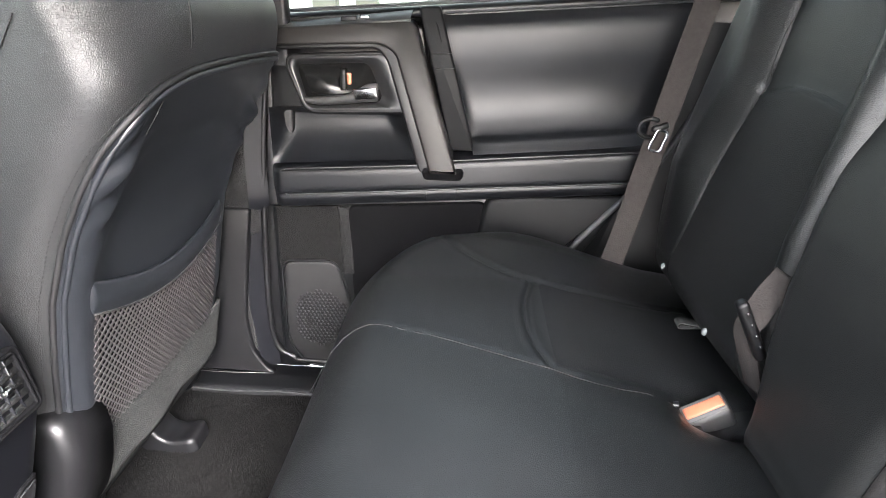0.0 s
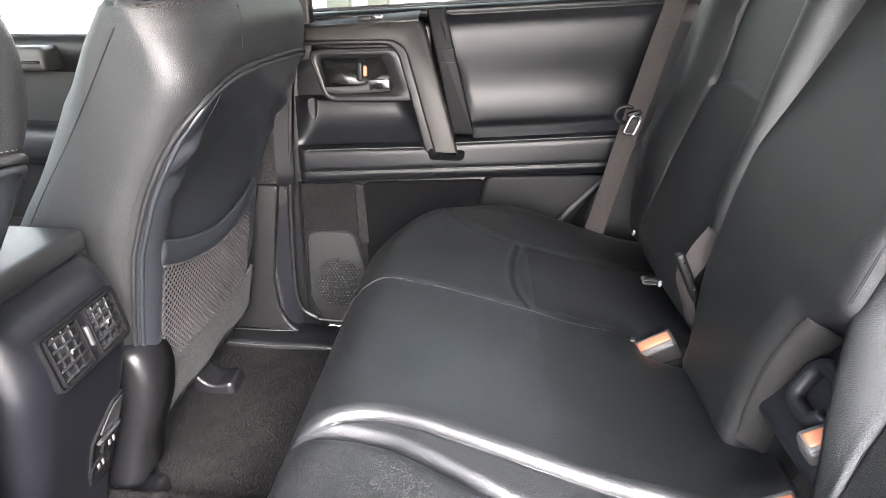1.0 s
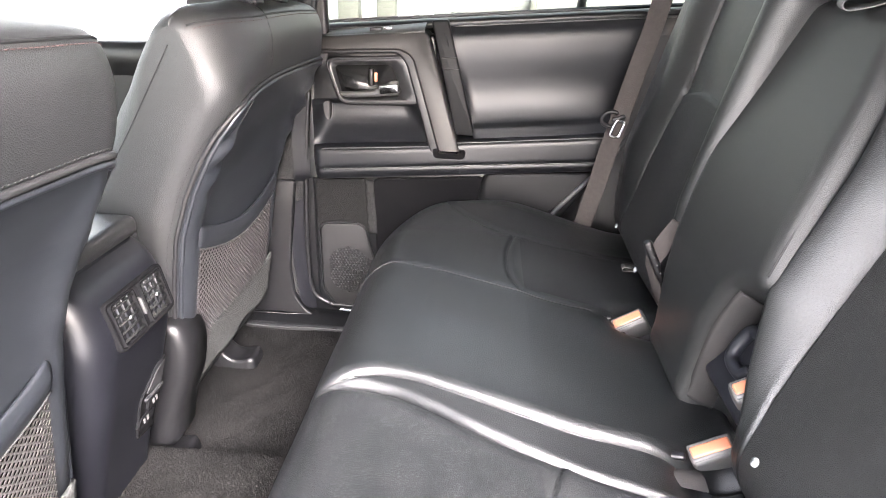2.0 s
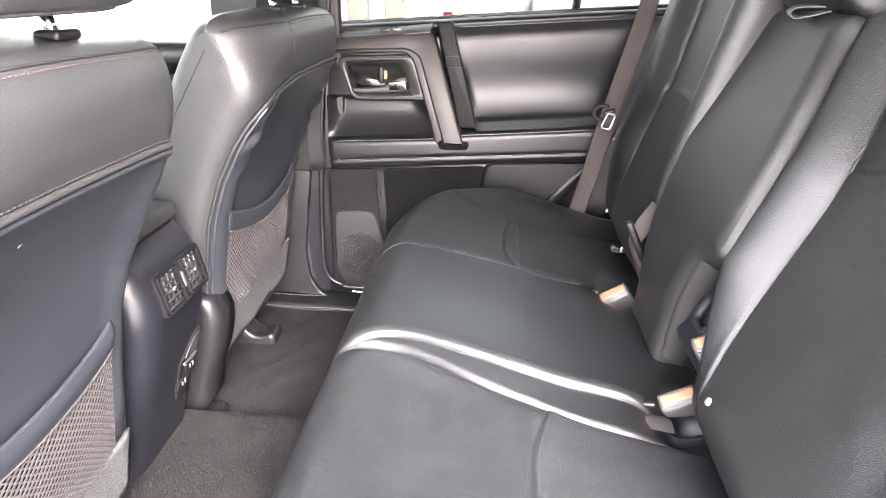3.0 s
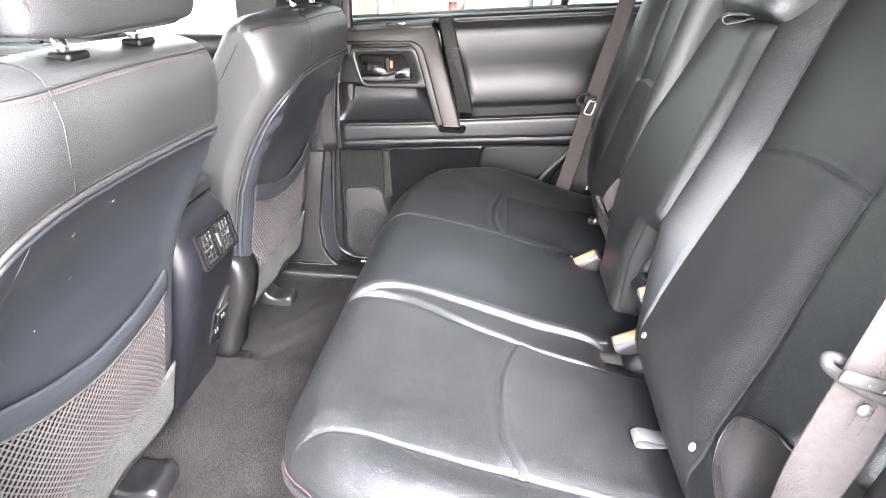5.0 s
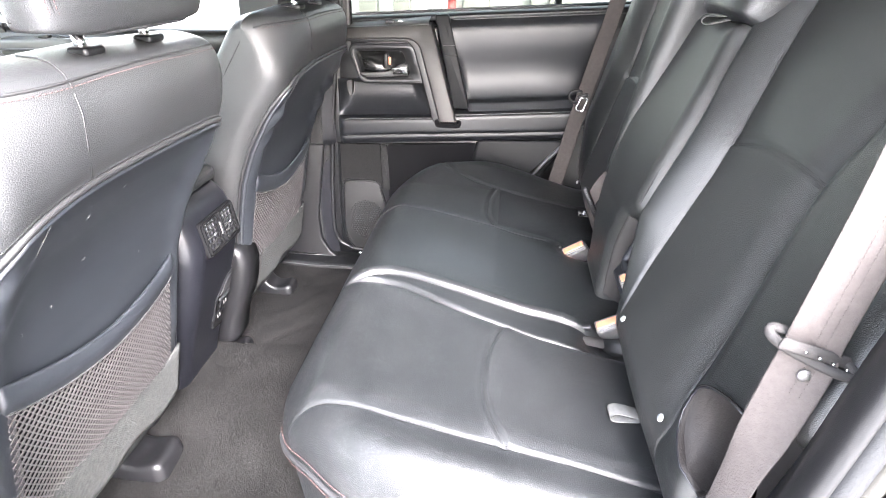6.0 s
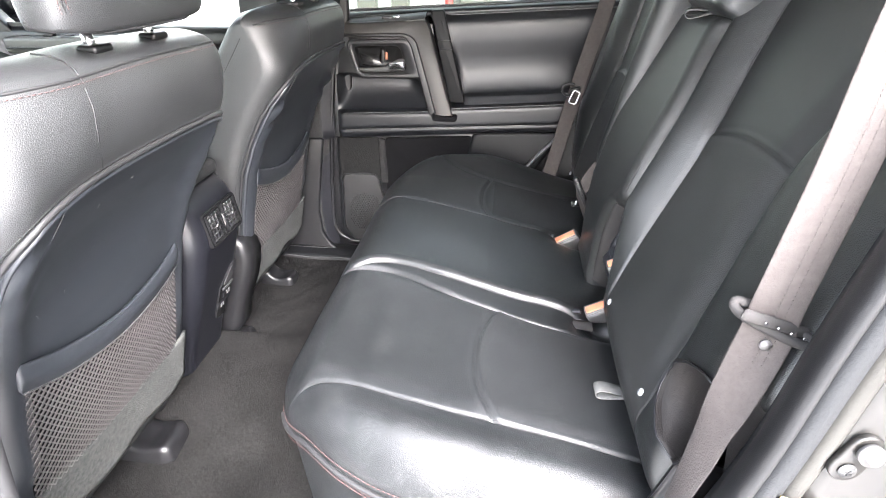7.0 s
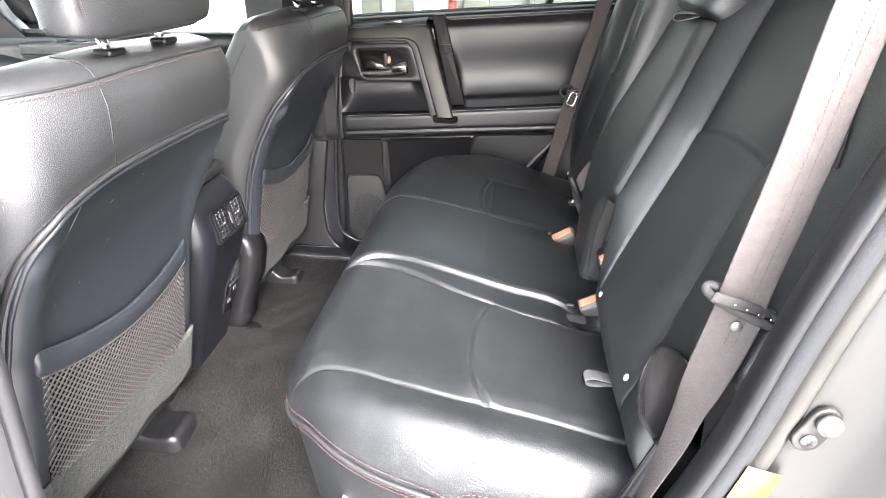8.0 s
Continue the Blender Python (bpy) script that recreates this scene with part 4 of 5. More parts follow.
    part("piping_roll", tube(beside(-0.0082, 0.0050), 0.0042, 10), PANEL_VINYL, back)
    part("piping_stitching", dashes(beside(0.0068, 0.0006), 0.0040, 0.0026, 0.0006), THREAD_GREY, back, "grey stitching")
    # vertical seams on the upper back and the stitched top edge
    up = spline([(-0.101, 0.640 + lift), (-0.116, 0.680), (-0.119, 0.705), (-0.117, 0.742)], 20)
    part("upper_seam", tube([(float(rear_x(q, z)) + 0.0002, q, z) for q, z in up], 0.0009, 6), PIPING, back)
    part("top_seam", tube([(x, q, z) for x, q, z in ((-0.3045, -0.117, 0.7475), (-0.315, -0.112, 0.7605), (-0.33, -0.106, 0.7685), (-0.345, -0.104, 0.7725), (-0.37, -0.103, 0.7740))], 0.0010, 6), PIPING, back)
    for dx, dz in ((0.001, -0.0015), (-0.0105, 0.0085)):
        e_line = [(-0.3055 + dx - float(edge_in(q)) * 0.46 - float(shoulder(q, 0.75)), q, 0.7475 + dz + 0.004 * math.cos(q * 9) - 0.25 * float(edge_in(q))) for q in np.linspace(-0.245, 0.245, 60)]
        part("top_stitching", dashes(e_line, 0.0042, 0.0024, 0.00065), THREAD, back, "pale red stitching")
    part("top_welt", tube([(-0.3095 - float(edge_in(q)) * 0.46 - float(shoulder(q, 0.75)), q, 0.7512 + 0.004 * math.cos(q * 9) - 0.25 * float(edge_in(q))) for q in np.linspace(-0.248, 0.248, 60)], 0.0020, 8), PIPING, back)
    # side seams down the flanks
    for sg in (-1, 1):
        part("flank_seam", tube([(x, sg * (HALF + 0.0005), z) for x, z in spline([(-0.405, 0.715), (-0.440, 0.66), (-0.495, 0.575), (-0.555, 0.49), (-0.64, 0.36)], 24)], 0.0008, 6), PIPING, back)
    # map pocket: padded band, net, felt strip
    U, V = np.meshgrid(np.linspace(-1, 1, 50), np.linspace(0, 1, 10), indexing="ij")
    S = U * 0.197 - 0.006
    Z = pocket_low(S) + (pocket_top(S) - pocket_low(S)) * V
    X = rear_x(S, Z) + 0.007 + 0.012 * np.sqrt(np.clip(1 - U ** 2, 0, 1)) + 0.006 * np.sin(np.pi * V)
    Xb = X - 0.004
    P = np.concatenate([np.stack([X, S, Z], 2), np.stack([Xb, S, Z], 2)[:, ::-1]], 1)
    part("pocket_band", sheet(P, closed_u=True, caps=True), PANEL_VINYL, seat, "padded black vinyl pocket edge")
    part("band_seam", tube([(float(rear_x(s, pocket_low(s))) + 0.009 + 0.012 * math.sqrt(max(0, 1 - ((s + 0.006) / 0.199) ** 2)), s, float(pocket_low(s)) + 0.002) for s in np.linspace(-0.196, 0.188, 40)], 0.0014, 6), THREAD_GREY, seat)
    U, V = np.meshgrid(np.linspace(-1, 1, 30), np.linspace(0, 1, 12), indexing="ij")
    S = U * 0.194 - 0.006
    Z = 0.165 + (pocket_low(S) - 0.165) * V
    # dark sheet added so that the holes of the net look shaded
    part("dark_fill", sheet(np.stack([rear_x(S, Z) + 0.0055 + 0.005 * (1 - U ** 2), S, Z], 2)), DARK_FILL, seat, "near-black sheet added behind the net for shade in its holes")
    net = bmesh.new()
    rows_n = 31
    for k in range(rows_n):
        v = (k + 0.5) / rows_n
        line_o, line_i = [], []
        for i in range(137):
            s = -0.201 + 0.390 * i / 136
            lo, hi = 0.168, float(pocket_low(s)) + 0.002
            wave = (abs((i % 4) - 2) - 1) * (1 if k % 2 else -1)
            zc = lo + (hi - lo) * (v + wave * 0.46 / rows_n)
            bul = 0.007 + 0.013 * math.sqrt(max(0, 1 - ((s + 0.006) / 0.199) ** 2)) * math.sin(math.pi * (0.15 + 0.75 * v)) ** 0.6
            x = float(rear_x(s, zc)) + bul
            line_o.append((x, s, zc + 0.00150))
            line_i.append((x, s, zc - 0.00150))
        back_o = [(p[0] - 0.0012, p[1], p[2]) for p in line_o]
        back_i = [(p[0] - 0.0012, p[1], p[2]) for p in line_i]
        sheet(np.array([line_o, line_i, back_i, back_o, line_o]), bm=net)
    tagged(part("pocket_net", net, NET, seat, "pale grey elastic net pocket"), kind="stuff")
    U, V = np.meshgrid(np.linspace(-1, 1, 40), np.linspace(0, 1, 10), indexing="ij")
    S = U * (0.218 + 0.010 * V) - 0.004
    Z = 0.075 + 0.10 * V + 0.004 * np.sin(S * 31)
    X = rear_x(S, Z) + 0.013 + 0.002 * np.sin(S * 40 + Z * 30)
    P = np.concatenate([np.stack([X, S, Z], 2), np.stack([X - 0.007, S, Z], 2)[:, ::-1]], 1)
    part("felt_strip", sheet(P, closed_u=True, caps=True), FELT, seat, "grey felt strip along the bottom of the backrest")
    # hinge covers at the foot of the backrest, seat base under it
    fin = rounded([(-0.62 + hinge, 0.23), (-0.545 + hinge, 0.256), (-0.497 + hinge, 0.246), (-0.482 + hinge, 0.200), (-0.492 + hinge, 0.130), (-0.525 + hinge, 0.045), (-0.54 + hinge, -0.04), (-0.64 + hinge, -0.04)], 0.035, 7)
    part("hinge_cover", plate(fin, -0.264, 0.078, 0.020), PLASTIC_DARK, seat, "dark moulded hinge cover")
    part("hinge_cover", plate(rounded([(-0.62, 0.15), (-0.545, 0.165), (-0.525, 0.10), (-0.545, -0.04), (-0.64, -0.04)], 0.025), 0.190, 0.045, 0.014), PLASTIC_DARK, seat)
    part("seat_base", box((0.52, 0.46, 0.16), (-0.86, 0, 0.20), 0.05, 4), LEATHER_FRONT, seat)
    part("under_frame", box((0.50, 0.40, 0.10), (-0.82, 0, 0.06), 0.01, 2), PLASTIC_DARK, seat)
    # head restraint on two posts
    hz = 0.780
    rings = []
    for w, x0, x1, z in ((0.110, -0.40, -0.335, hz + 0.009), (0.138, -0.425, -0.310, hz + 0.0115), (0.155, -0.435, -0.298, hz + 0.02), (0.163, -0.445, -0.293, hz + 0.06), (0.160, -0.447, -0.298, hz + 0.11), (0.148, -0.445, -0.312, hz + 0.155), (0.12, -0.43, -0.335, hz + 0.18), (0.07, -0.41, -0.36, hz + 0.187)):
        ring = []
        for a in np.linspace(0, 2 * math.pi, 48, endpoint=False):
            c, s = math.cos(a), math.sin(a)
            xc = x1 - 0.03
            px = xc + 0.03 * c ** 0.6 if c > 0 else xc - (xc - x0 - 0.028) * abs(c)
            ring.append((px, off + w * math.copysign(abs(s) ** (0.45 if c > 0 else 1.0), s), z + 0.018 * (abs(s) > 0.0) * (abs(math.copysign(abs(s) ** 0.45, s)) ** 6) * (z < hz + 0.02)))
        rings.append(ring)
    rest = part("head_restraint", sheet(spline(np.array(rings).reshape(len(rings), -1), 30).reshape(30, 48, 3), closed_u=True, caps=True), LEATHER_FRONT, seat, "black leather head restraint")
    side = spline([(-0.3055, off - 0.144, hz + 0.030), (-0.304, off - 0.150, hz + 0.043), (-0.3025, off - 0.155, hz + 0.06), (-0.3075, off - 0.152, hz + 0.11)], 24)
    part("restraint_seam", tube(side, 0.0012, 6), PIPING, rest)
    for dy in (-0.004, 0.004):
        part("restraint_stitching", dashes(side + np.array((-0.0015 if dy < 0 else 0.0022, dy, 0)), 0.0042, 0.0024, 0.00065), THREAD, rest, "pale red stitching")
    part("restraint_edge", tube([(-0.302 - 0.05 * abs(t) ** 6, off + 0.152 * t, hz + 0.013 + 0.016 * abs(t) ** 6) for t in np.linspace(-1, 1, 40)], 0.0018, 6), PIPING, rest)
    for sy in (off - 0.064, off + 0.064):
        part("post", tube([(-0.345, sy, 0.765), (-0.347, sy, 0.78), (-0.352, sy, 0.80)], 0.0065, 14), CHROME, seat, "chromed post")
        part("post_collar", box((0.026, 0.036, 0.010), (-0.341, sy, 0.7715), 0.0045, 4), PLASTIC_DARK, seat, "black post collar")
    return seat


near_seat = front_seat(-0.385, "black leather front seat with net pocket on its back", 0.030)
front_seat(0.385, "black leather front seat with net pocket on its back", -0.015, 0.016, 0.0085, 0.034)

# a few pale lint fibres caught on the back of the seat beside the open door
lint = bmesh.new()
fibre = random.Random(7)
for _ in range(7):
    q, z, a = fibre.uniform(-0.20, 0.10), fibre.uniform(0.44, 0.61), fibre.uniform(0, 6.28)
    n_f = fibre.uniform(0.0018, 0.0040)
    tube([(float(rear_x(q + n_f * k * math.cos(a + 0.5 * k), z + n_f * k * math.sin(a + 0.5 * k))) + 0.0052, q + n_f * k * math.cos(a + 0.5 * k), z + n_f * k * math.sin(a + 0.5 * k)) for k in (-1, -0.5, 0, 0.5, 1)], 0.00035, 5, bm=lint)
tagged(part("lint", lint, STRAP, near_seat, "pale lint fibres"), kind="stuff")


def rail_cover(x, y, z=-0.05, size=1.0):
    """A moulded foot: saddle-shaped on top, rounded at the nose, which lies at x."""
    o = thing("seat_rail_cover", "black plastic cover on the end of a seat rail", "rail cover", (x, y, z), group="seat rail covers")
    pr = spline([(-0.19, 0.105), (-0.150, 0.088), (-0.115, 0.062), (-0.092, 0.038), (-0.070, 0.029), (-0.045, 0.030), (-0.020, 0.036), (-0.007, 0.032), (-0.001, 0.020), (0.003, -0.01)], 40)
    rows_ = []
    for px, pz in pr:
        hw = 0.046 - 0.022 * (1 - math.sqrt(max(0, 1 - max(0, (px + 0.026) / 0.030) ** 2)))
        dip = 0.006 * max(0, 1 - abs(px + 0.055) / 0.05)
        row = []
        for q, e in ((-1.0, -0.075), (-0.985, -0.012), (-0.93, -0.003), (-0.80, 0.001), (-0.4, 0.0), (0.0, 0.0), (0.4, 0.002), (0.80, 0.003), (0.93, -0.002), (0.985, -0.012), (1.0, -0.075)):
            row.append((px * size, q * hw * size, max((pz + e - dip * (1 - q * q)) * size, -0.012)))
        rows_.append(row)
    part("cover", sheet(np.array(rows_)), PLASTIC_DARK, o)
    part("rail", box((0.36, 0.05, 0.05), (-0.35, 0, 0.02), 0.006), PLASTIC_DARK, o)
    return o


rail_cover(-0.466, -0.260)
rail_cover(-0.466, 0.456, -0.054, 0.72)
rail_cover(-0.474, 0.128, -0.060, 0.85)

# ---- centre console ----
console = thing("centre_console", "dark plastic centre console with rear air vents", "console")
crear = spline([(-0.532, -0.06), (-0.522, 0.01), (-0.496, 0.11), (-0.468, 0.20), (-0.446, 0.28), (-0.437, 0.325), (-0.440, 0.36), (-0.450, 0.395), (-0.464, 0.418), (-0.482, 0.431)], 44)
rows = []
for px_, pz_ in crear:
    wide = 0.092 + 0.012 * np.clip((pz_ - 0.10) / 0.25, 0, 1)
    row = [(-1.25, -wide * 1.15 - 0.01, min(pz_, 0.43))]
    for t in np.linspace(-1, 1, 25):
        c = 0.045 * (1 - math.sqrt(max(0, 1 - max(0, (abs(t) - 0.62) / 0.38) ** 2)))
        row.append((px_ - c, t * wide * (1.15 if t < 0 else 1.0), pz_))
    row.append((-1.25, wide + 0.01, min(pz_, 0.43)))
    rows.append(row)
part("console_body", sheet(np.array(rows)), PLASTIC, console, "grained dark grey plastic body")
part("console_top", box((0.76, 0.235, 0.03), (-0.872, 0, 0.418), 0.012), PLASTIC, console)
lid = part("lid", box((0.52, 0.222, 0.034), (-0.748, 0.004, 0.442), 0.014, 4), LEATHER_FRONT, console, "padded black lid")
part("lid_gap", box((0.50, 0.226, 0.006), (-0.745, 0.004, 0.4275), 0.002, 2), PLASTIC_DARK, lid)
part("hinge_cap", box((0.03, 0.03, 0.014), (-0.497, -0.098, 0.428), 0.005), PLASTIC, console)
for sg in (-1, 1):
    part("side_seam", tube(spline([(-0.53, sg * 0.1195 * (1.14 if sg < 0 else 1), 0.40), (-0.515, sg * 0.1185 * (1.14 if sg < 0 else 1), 0.36), (-0.512, sg * 0.114 * (1.14 if sg < 0 else 1), 0.30), (-0.56, sg * 0.108 * (1.14 if sg < 0 else 1), 0.12)], 20), 0.0018, 6), PLASTIC_DARK, console)

# vent panel, on the sloping rear face
VUP = np.array((-0.20, 0, 0.98))
VN = np.array((0.98, 0, 0.20))
vm = Matrix(((VN[0], 0, VUP[0], -0.4385), (0, 1, 0, 0.002), (VN[2], 0, VUP[2], 0.357), (0, 0, 0, 1)))


def on_vent(bm):
    bm.transform(vm)
    return bm


def ring_frame(w, h, t, depth, at, r=0.006):
    bm = bmesh.new()
    outer = rounded([(-w / 2, -h / 2), (w / 2, -h / 2), (w / 2, h / 2), (-w / 2, h / 2)], r)
    inner = rounded([(-w / 2 + t, -h / 2 + t), (w / 2 - t, -h / 2 + t), (w / 2 - t, h / 2 - t), (-w / 2 + t, h / 2 - t)], r * 0.6)
    P = np.array([[(at[0] + x, at[1] + p[0], at[2] + p[1]) for p in q] for q, x in ((outer, -depth), (outer, depth * 0.7), (np.array(outer) * 0.985, depth), (np.array(inner) * 1.02, depth), (inner, depth * 0.6), (inner, -depth))])
    return sheet(P, closed_u=True, bm=bm)


vents = part("vent_panel", on_vent(ring_frame(0.146, 0.076, 0.005, 0.004, (0, 0, 0), 0.010)), DARK_FILL, console, "black rear vent panel")
part("vent_floor", on_vent(box((0.004, 0.140, 0.070), (-0.002, 0, 0), 0.001)), PLASTIC_DARK, vents)
for cy in (-0.036, 0.036):
    part("vent_frame", on_vent(ring_frame(0.058, 0.066, 0.003, 0.005, (0.001, cy, 0), 0.005)), DARK_FILL, vents)
    for k in range(5):
        part("slat", on_vent(box((0.008, 0.052, 0.0022), (0.002, cy, -0.0255 + k * 0.0128), 0.0006, 1, rot=(0, 20 if cy < 0 else 62, 0))), DARK_GLOSS, vents)
    for k in range(3):
        part("vane", on_vent(box((0.006, 0.0018, 0.060), (0.001, cy - 0.014 + k * 0.014, 0), 0.0005, 1)), PLASTIC, vents)
    part("vent_knob", on_vent(box((0.006, 0.009, 0.007), (0.0075, cy, 0.001), 0.002)), CHROME, vents)
part("vent_wheel", on_vent(box((0.008, 0.006, 0.028), (0.003, 0.0, 0.0), 0.002)), GREY_TRIM, vents)

# lower cubby with two charging sockets


def face_point(y, z, out=0.0):
    """A point on the rear face of the console."""
    wide = 0.092 + 0.012 * min(max((z - 0.10) / 0.25, 0), 1)
    t = min(abs(y) / wide, 1)
    c = 0.045 * (1 - math.sqrt(max(0, 1 - max(0, (t - 0.62) / 0.38) ** 2)))
    return (float(np.interp(z, crear[:, 1], crear[:, 0])) - c + out, y, z)


def face_patch(poly, out, sink):
    """A slightly dished plate that follows the console's rear face."""
    p = np.array(rounded(poly, 0.008, 4))
    m_ = p.mean(0)
    return sheet(np.array([[face_point(*(m_ + (q - m_) * k), d) for q in p] for k, d in ((1.0, -0.004), (1.0, out), (0.95, out + 0.001), (0.88, out - sink * 0.4), (0.6, out - sink), (0.2, out - sink))]), closed_u=True, caps=True)


# no hole is cut: the near-black plate paints the shade of the recess
cub = part("cubby", face_patch([(0.046, 0.222), (0.076, 0.224), (0.078, 0.070), (0.012, 0.088), (0.004, 0.176)], 0.0035, 0.0015), DARK_FILL, console, "charging cubby, a near-black plate for the shade of its recess")
part("cubby_wall", face_patch([(0.046, 0.214), (0.074, 0.216), (0.074, 0.170), (0.018, 0.178)], 0.0045, 0.001), CUBBY, cub, "satin grey cubby wall")
part("cubby_shelf", tube([face_point(y, 0.170 - 0.05 * (y - 0.02), 0.006) for y in np.linspace(0.014, 0.070, 8)], 0.003, 8), CUBBY, cub)
for y, z in ((0.050, 0.148), (0.028, 0.122)):
    sk = part("socket_cover", face_patch([(y - 0.022, z - 0.012), (y + 0.024, z - 0.014), (y + 0.024, z + 0.010), (y - 0.020, z + 0.012)], 0.0060, 0.0005), DARK_FILL, cub)
    for q in (-0.006, 0.004):
        mk = box((0.0014, 0.0050, 0.009), face_point(y + q, z, 0.0070), 0.0003, 1)
        part("marking", mk, BUCKLE_GREY, sk)

# ---- rear bench ----
SPLIT = [(-0.20, -0.106), (-0.125, -0.106), (-0.05, -0.118), (0.0, -0.138), (0.09, -0.180), (0.194, -0.212), (0.30, -0.224), (0.44, -0.226)]


def cushion_top(x):
    return knots(x, [(-0.20, 0.318), (-0.15, 0.328), (-0.08, 0.334), (-0.02, 0.335), (0.06, 0.331), (0.14, 0.324), (0.25, 0.305), (0.34, 0.288), (0.45, 0.270)])


def split_y(x):
    return curve_at(x, SPLIT)


def swell(d, high=0.008, near=0.010, far=0.035):
    """Rolled edge on the positive side of a seam: rises over `near`, then fades."""
    d = np.maximum(d, 0)
    return high * np.sqrt(1 - (1 - np.minimum(d / near, 1)) ** 2) * np.exp(-np.maximum(d - near, 0) / far)


def front_x(y, outer, corner=0.25):
    t = np.clip((np.abs(y) - (outer - corner)) / corner, 0, 0.985)
    return -0.168 + 0.36 * (1 - np.sqrt(1 - t * t))


BOLSTER = [(-0.20, -0.474), (-0.135, -0.466), (-0.09, -0.460), (-0.03, -0.468), (0.05, -0.484), (0.16, -0.500), (0.283, -0.506), (0.44, -0.514)]
CREST = [(-0.20, -0.096), (-0.125, -0.094), (-0.05, -0.085), (0.07, -0.119), (0.18, -0.146), (0.30, -0.154), (0.44, -0.157)]


def cushion(sign, label):
    """sign -1: the part beside the open door; +1: the wide part across the middle."""
    o = thing("seat_cushion", label, "seat cushion", group="rear seat cushions")
    # the grid follows the main seam: it lies at `part_v` across
    part_v = 0.30 if sign < 0 else 0.10
    across = graded((44, 0, 0.30), (96, 0.30, 1)) if sign < 0 else graded((26, 0, 0.10), (170, 0.10, 1))
    main_seam = BOLSTER if sign < 0 else CREST
    n, m = 150, len(across)
    U, V = np.meshgrid(np.linspace(0, 1, n), across, indexing="ij")
    outer = 0.600 if sign < 0 else 0.665
    # first pass finds y from a straight estimate of x
    Xe = -0.168 + U * 0.588
    inner_y = split_y(Xe) + (0.0 if sign < 0 else 0.006)
    Y = (-outer + (inner_y + outer) * V) if sign < 0 else (inner_y + (outer - inner_y) * V)
    F = front_x(np.where(Y * sign > 0.2, Y, 0.0), outer)
    X = F + (0.42 - F) * U
    inner_y = split_y(X) + (0.0 if sign < 0 else 0.006)
    lo_y, hi_y = (np.full(X.shape, -outer), inner_y) if sign < 0 else (inner_y, np.full(X.shape, outer))
    line_y = np.clip(curve_at(X, main_seam), lo_y + 0.003, hi_y - 0.003)
    Y = np.where(V <= part_v, lo_y + (line_y - lo_y) * V / part_v, line_y + (hi_y - line_y) * (V - part_v) / (1 - part_v))
    top = cushion_top(X) + 0.0018 * np.sin(X * 21 + Y * 13) * np.sin(Y * 17 + 1)
    side = (0.085, 0.072)
    if sign < 0:
        cross = [(0.168, -0.500), (0.146, -0.45), (0.136, -0.38), (0.138, -0.31), (0.152, -0.25), (0.165, -0.218)]
        bol_y = line_y
        top = top + swell(Y - bol_y, 0.0085, 0.028, 0.12) * np.clip((X + 0.13) / 0.03, 0, 1) + 0.009 * np.exp(-((bol_y - Y - 0.052) / 0.03) ** 2) * (Y < bol_y) - 0.006 * np.exp(-(((X - 0.02) / 0.12) ** 2 + ((Y + 0.30) / 0.14) ** 2))
        cross_x = np.interp(Y, [q[1] for q in cross], [q[0] for q in cross])
        top = top + swell(X - cross_x, 0.0032, 0.007, 0.03) * (Y > bol_y)
        grooves = [(np.array([(x, float(curve_at(x, BOLSTER))) for x in np.linspace(-0.138, 0.41, 40)]), 0.0010, 0.0016), (spline(cross, 30), 0.0034, 0.0026)]
        radii = ((0.075, 0.085), 0.03, side, (0.030, 0.024))
    else:
        seam = [(-0.18, 0.225), (-0.145, 0.243), (-0.105, 0.262), (-0.05, 0.246), (0.0, 0.226), (0.08, 0.194), (0.148, 0.175), (0.217, 0.168), (0.30, 0.174)]
        bolster = [(-0.03, 0.555), (0.035, 0.487), (0.118, 0.437), (0.20, 0.430), (0.30, 0.428), (0.42, 0.44)]
        cross = [(0.128, 0.432), (0.1125, 0.345), (0.115, 0.25), (0.132, 0.186)]
        top = top + 0.006 * np.exp(-((Y - 0.06) / 0.12) ** 2) * np.clip((X + 0.1) / 0.1, 0, 1) + 0.024 * np.clip((Y - 0.42) / 0.13, 0, 1) ** 1.3 * np.clip((0.36 - X) / 0.25, 0, 1)
        crest = line_y
        flank = np.clip((crest - Y) / np.maximum(crest - inner_y, 0.004), 0, 1)
        top = top - 0.016 * flank * np.clip((crest - inner_y) / 0.05, 0, 1) + (swell(Y - crest, 0.011, 0.016, 0.06) - 0.008 * np.exp(-np.abs(Y - crest) / 0.08)) * np.clip((X + 0.16) / 0.04, 0, 1)
        top = top - 0.045 * np.exp(-((X - 0.365) / 0.05) ** 2 - ((Y + 0.165) / 0.045) ** 2) - 0.040 * np.exp(-((X - 0.335) / 0.045) ** 2 - ((Y - 0.160) / 0.035) ** 2)
        seam_y = np.interp(X, [q[0] for q in seam], [q[1] for q in seam])
        top = top + swell(Y - seam_y, 0.0022, 0.010, 0.03)
        split_seam = [(x, float(curve_at(x, CREST))) for x in np.linspace(-0.10, 0.33, 20)]
        grooves = [(spline(seam, 40), 0.0016, 0.0018), (spline(bolster, 30), 0.004, 0.0040), (spline(cross, 30), 0.0046, 0.0032), (np.array(split_seam), 0.0010, 0.0016)]
        radii = ((0.075, 0.085), 0.03, (0.016, 0.030), (0.10, 0.060))
    bm, H, W = pad(X, Y, top, radii, grooves, skirt=(0.22, 0.16, 0.10, 0.04), bottom=None, flare=-0.11)
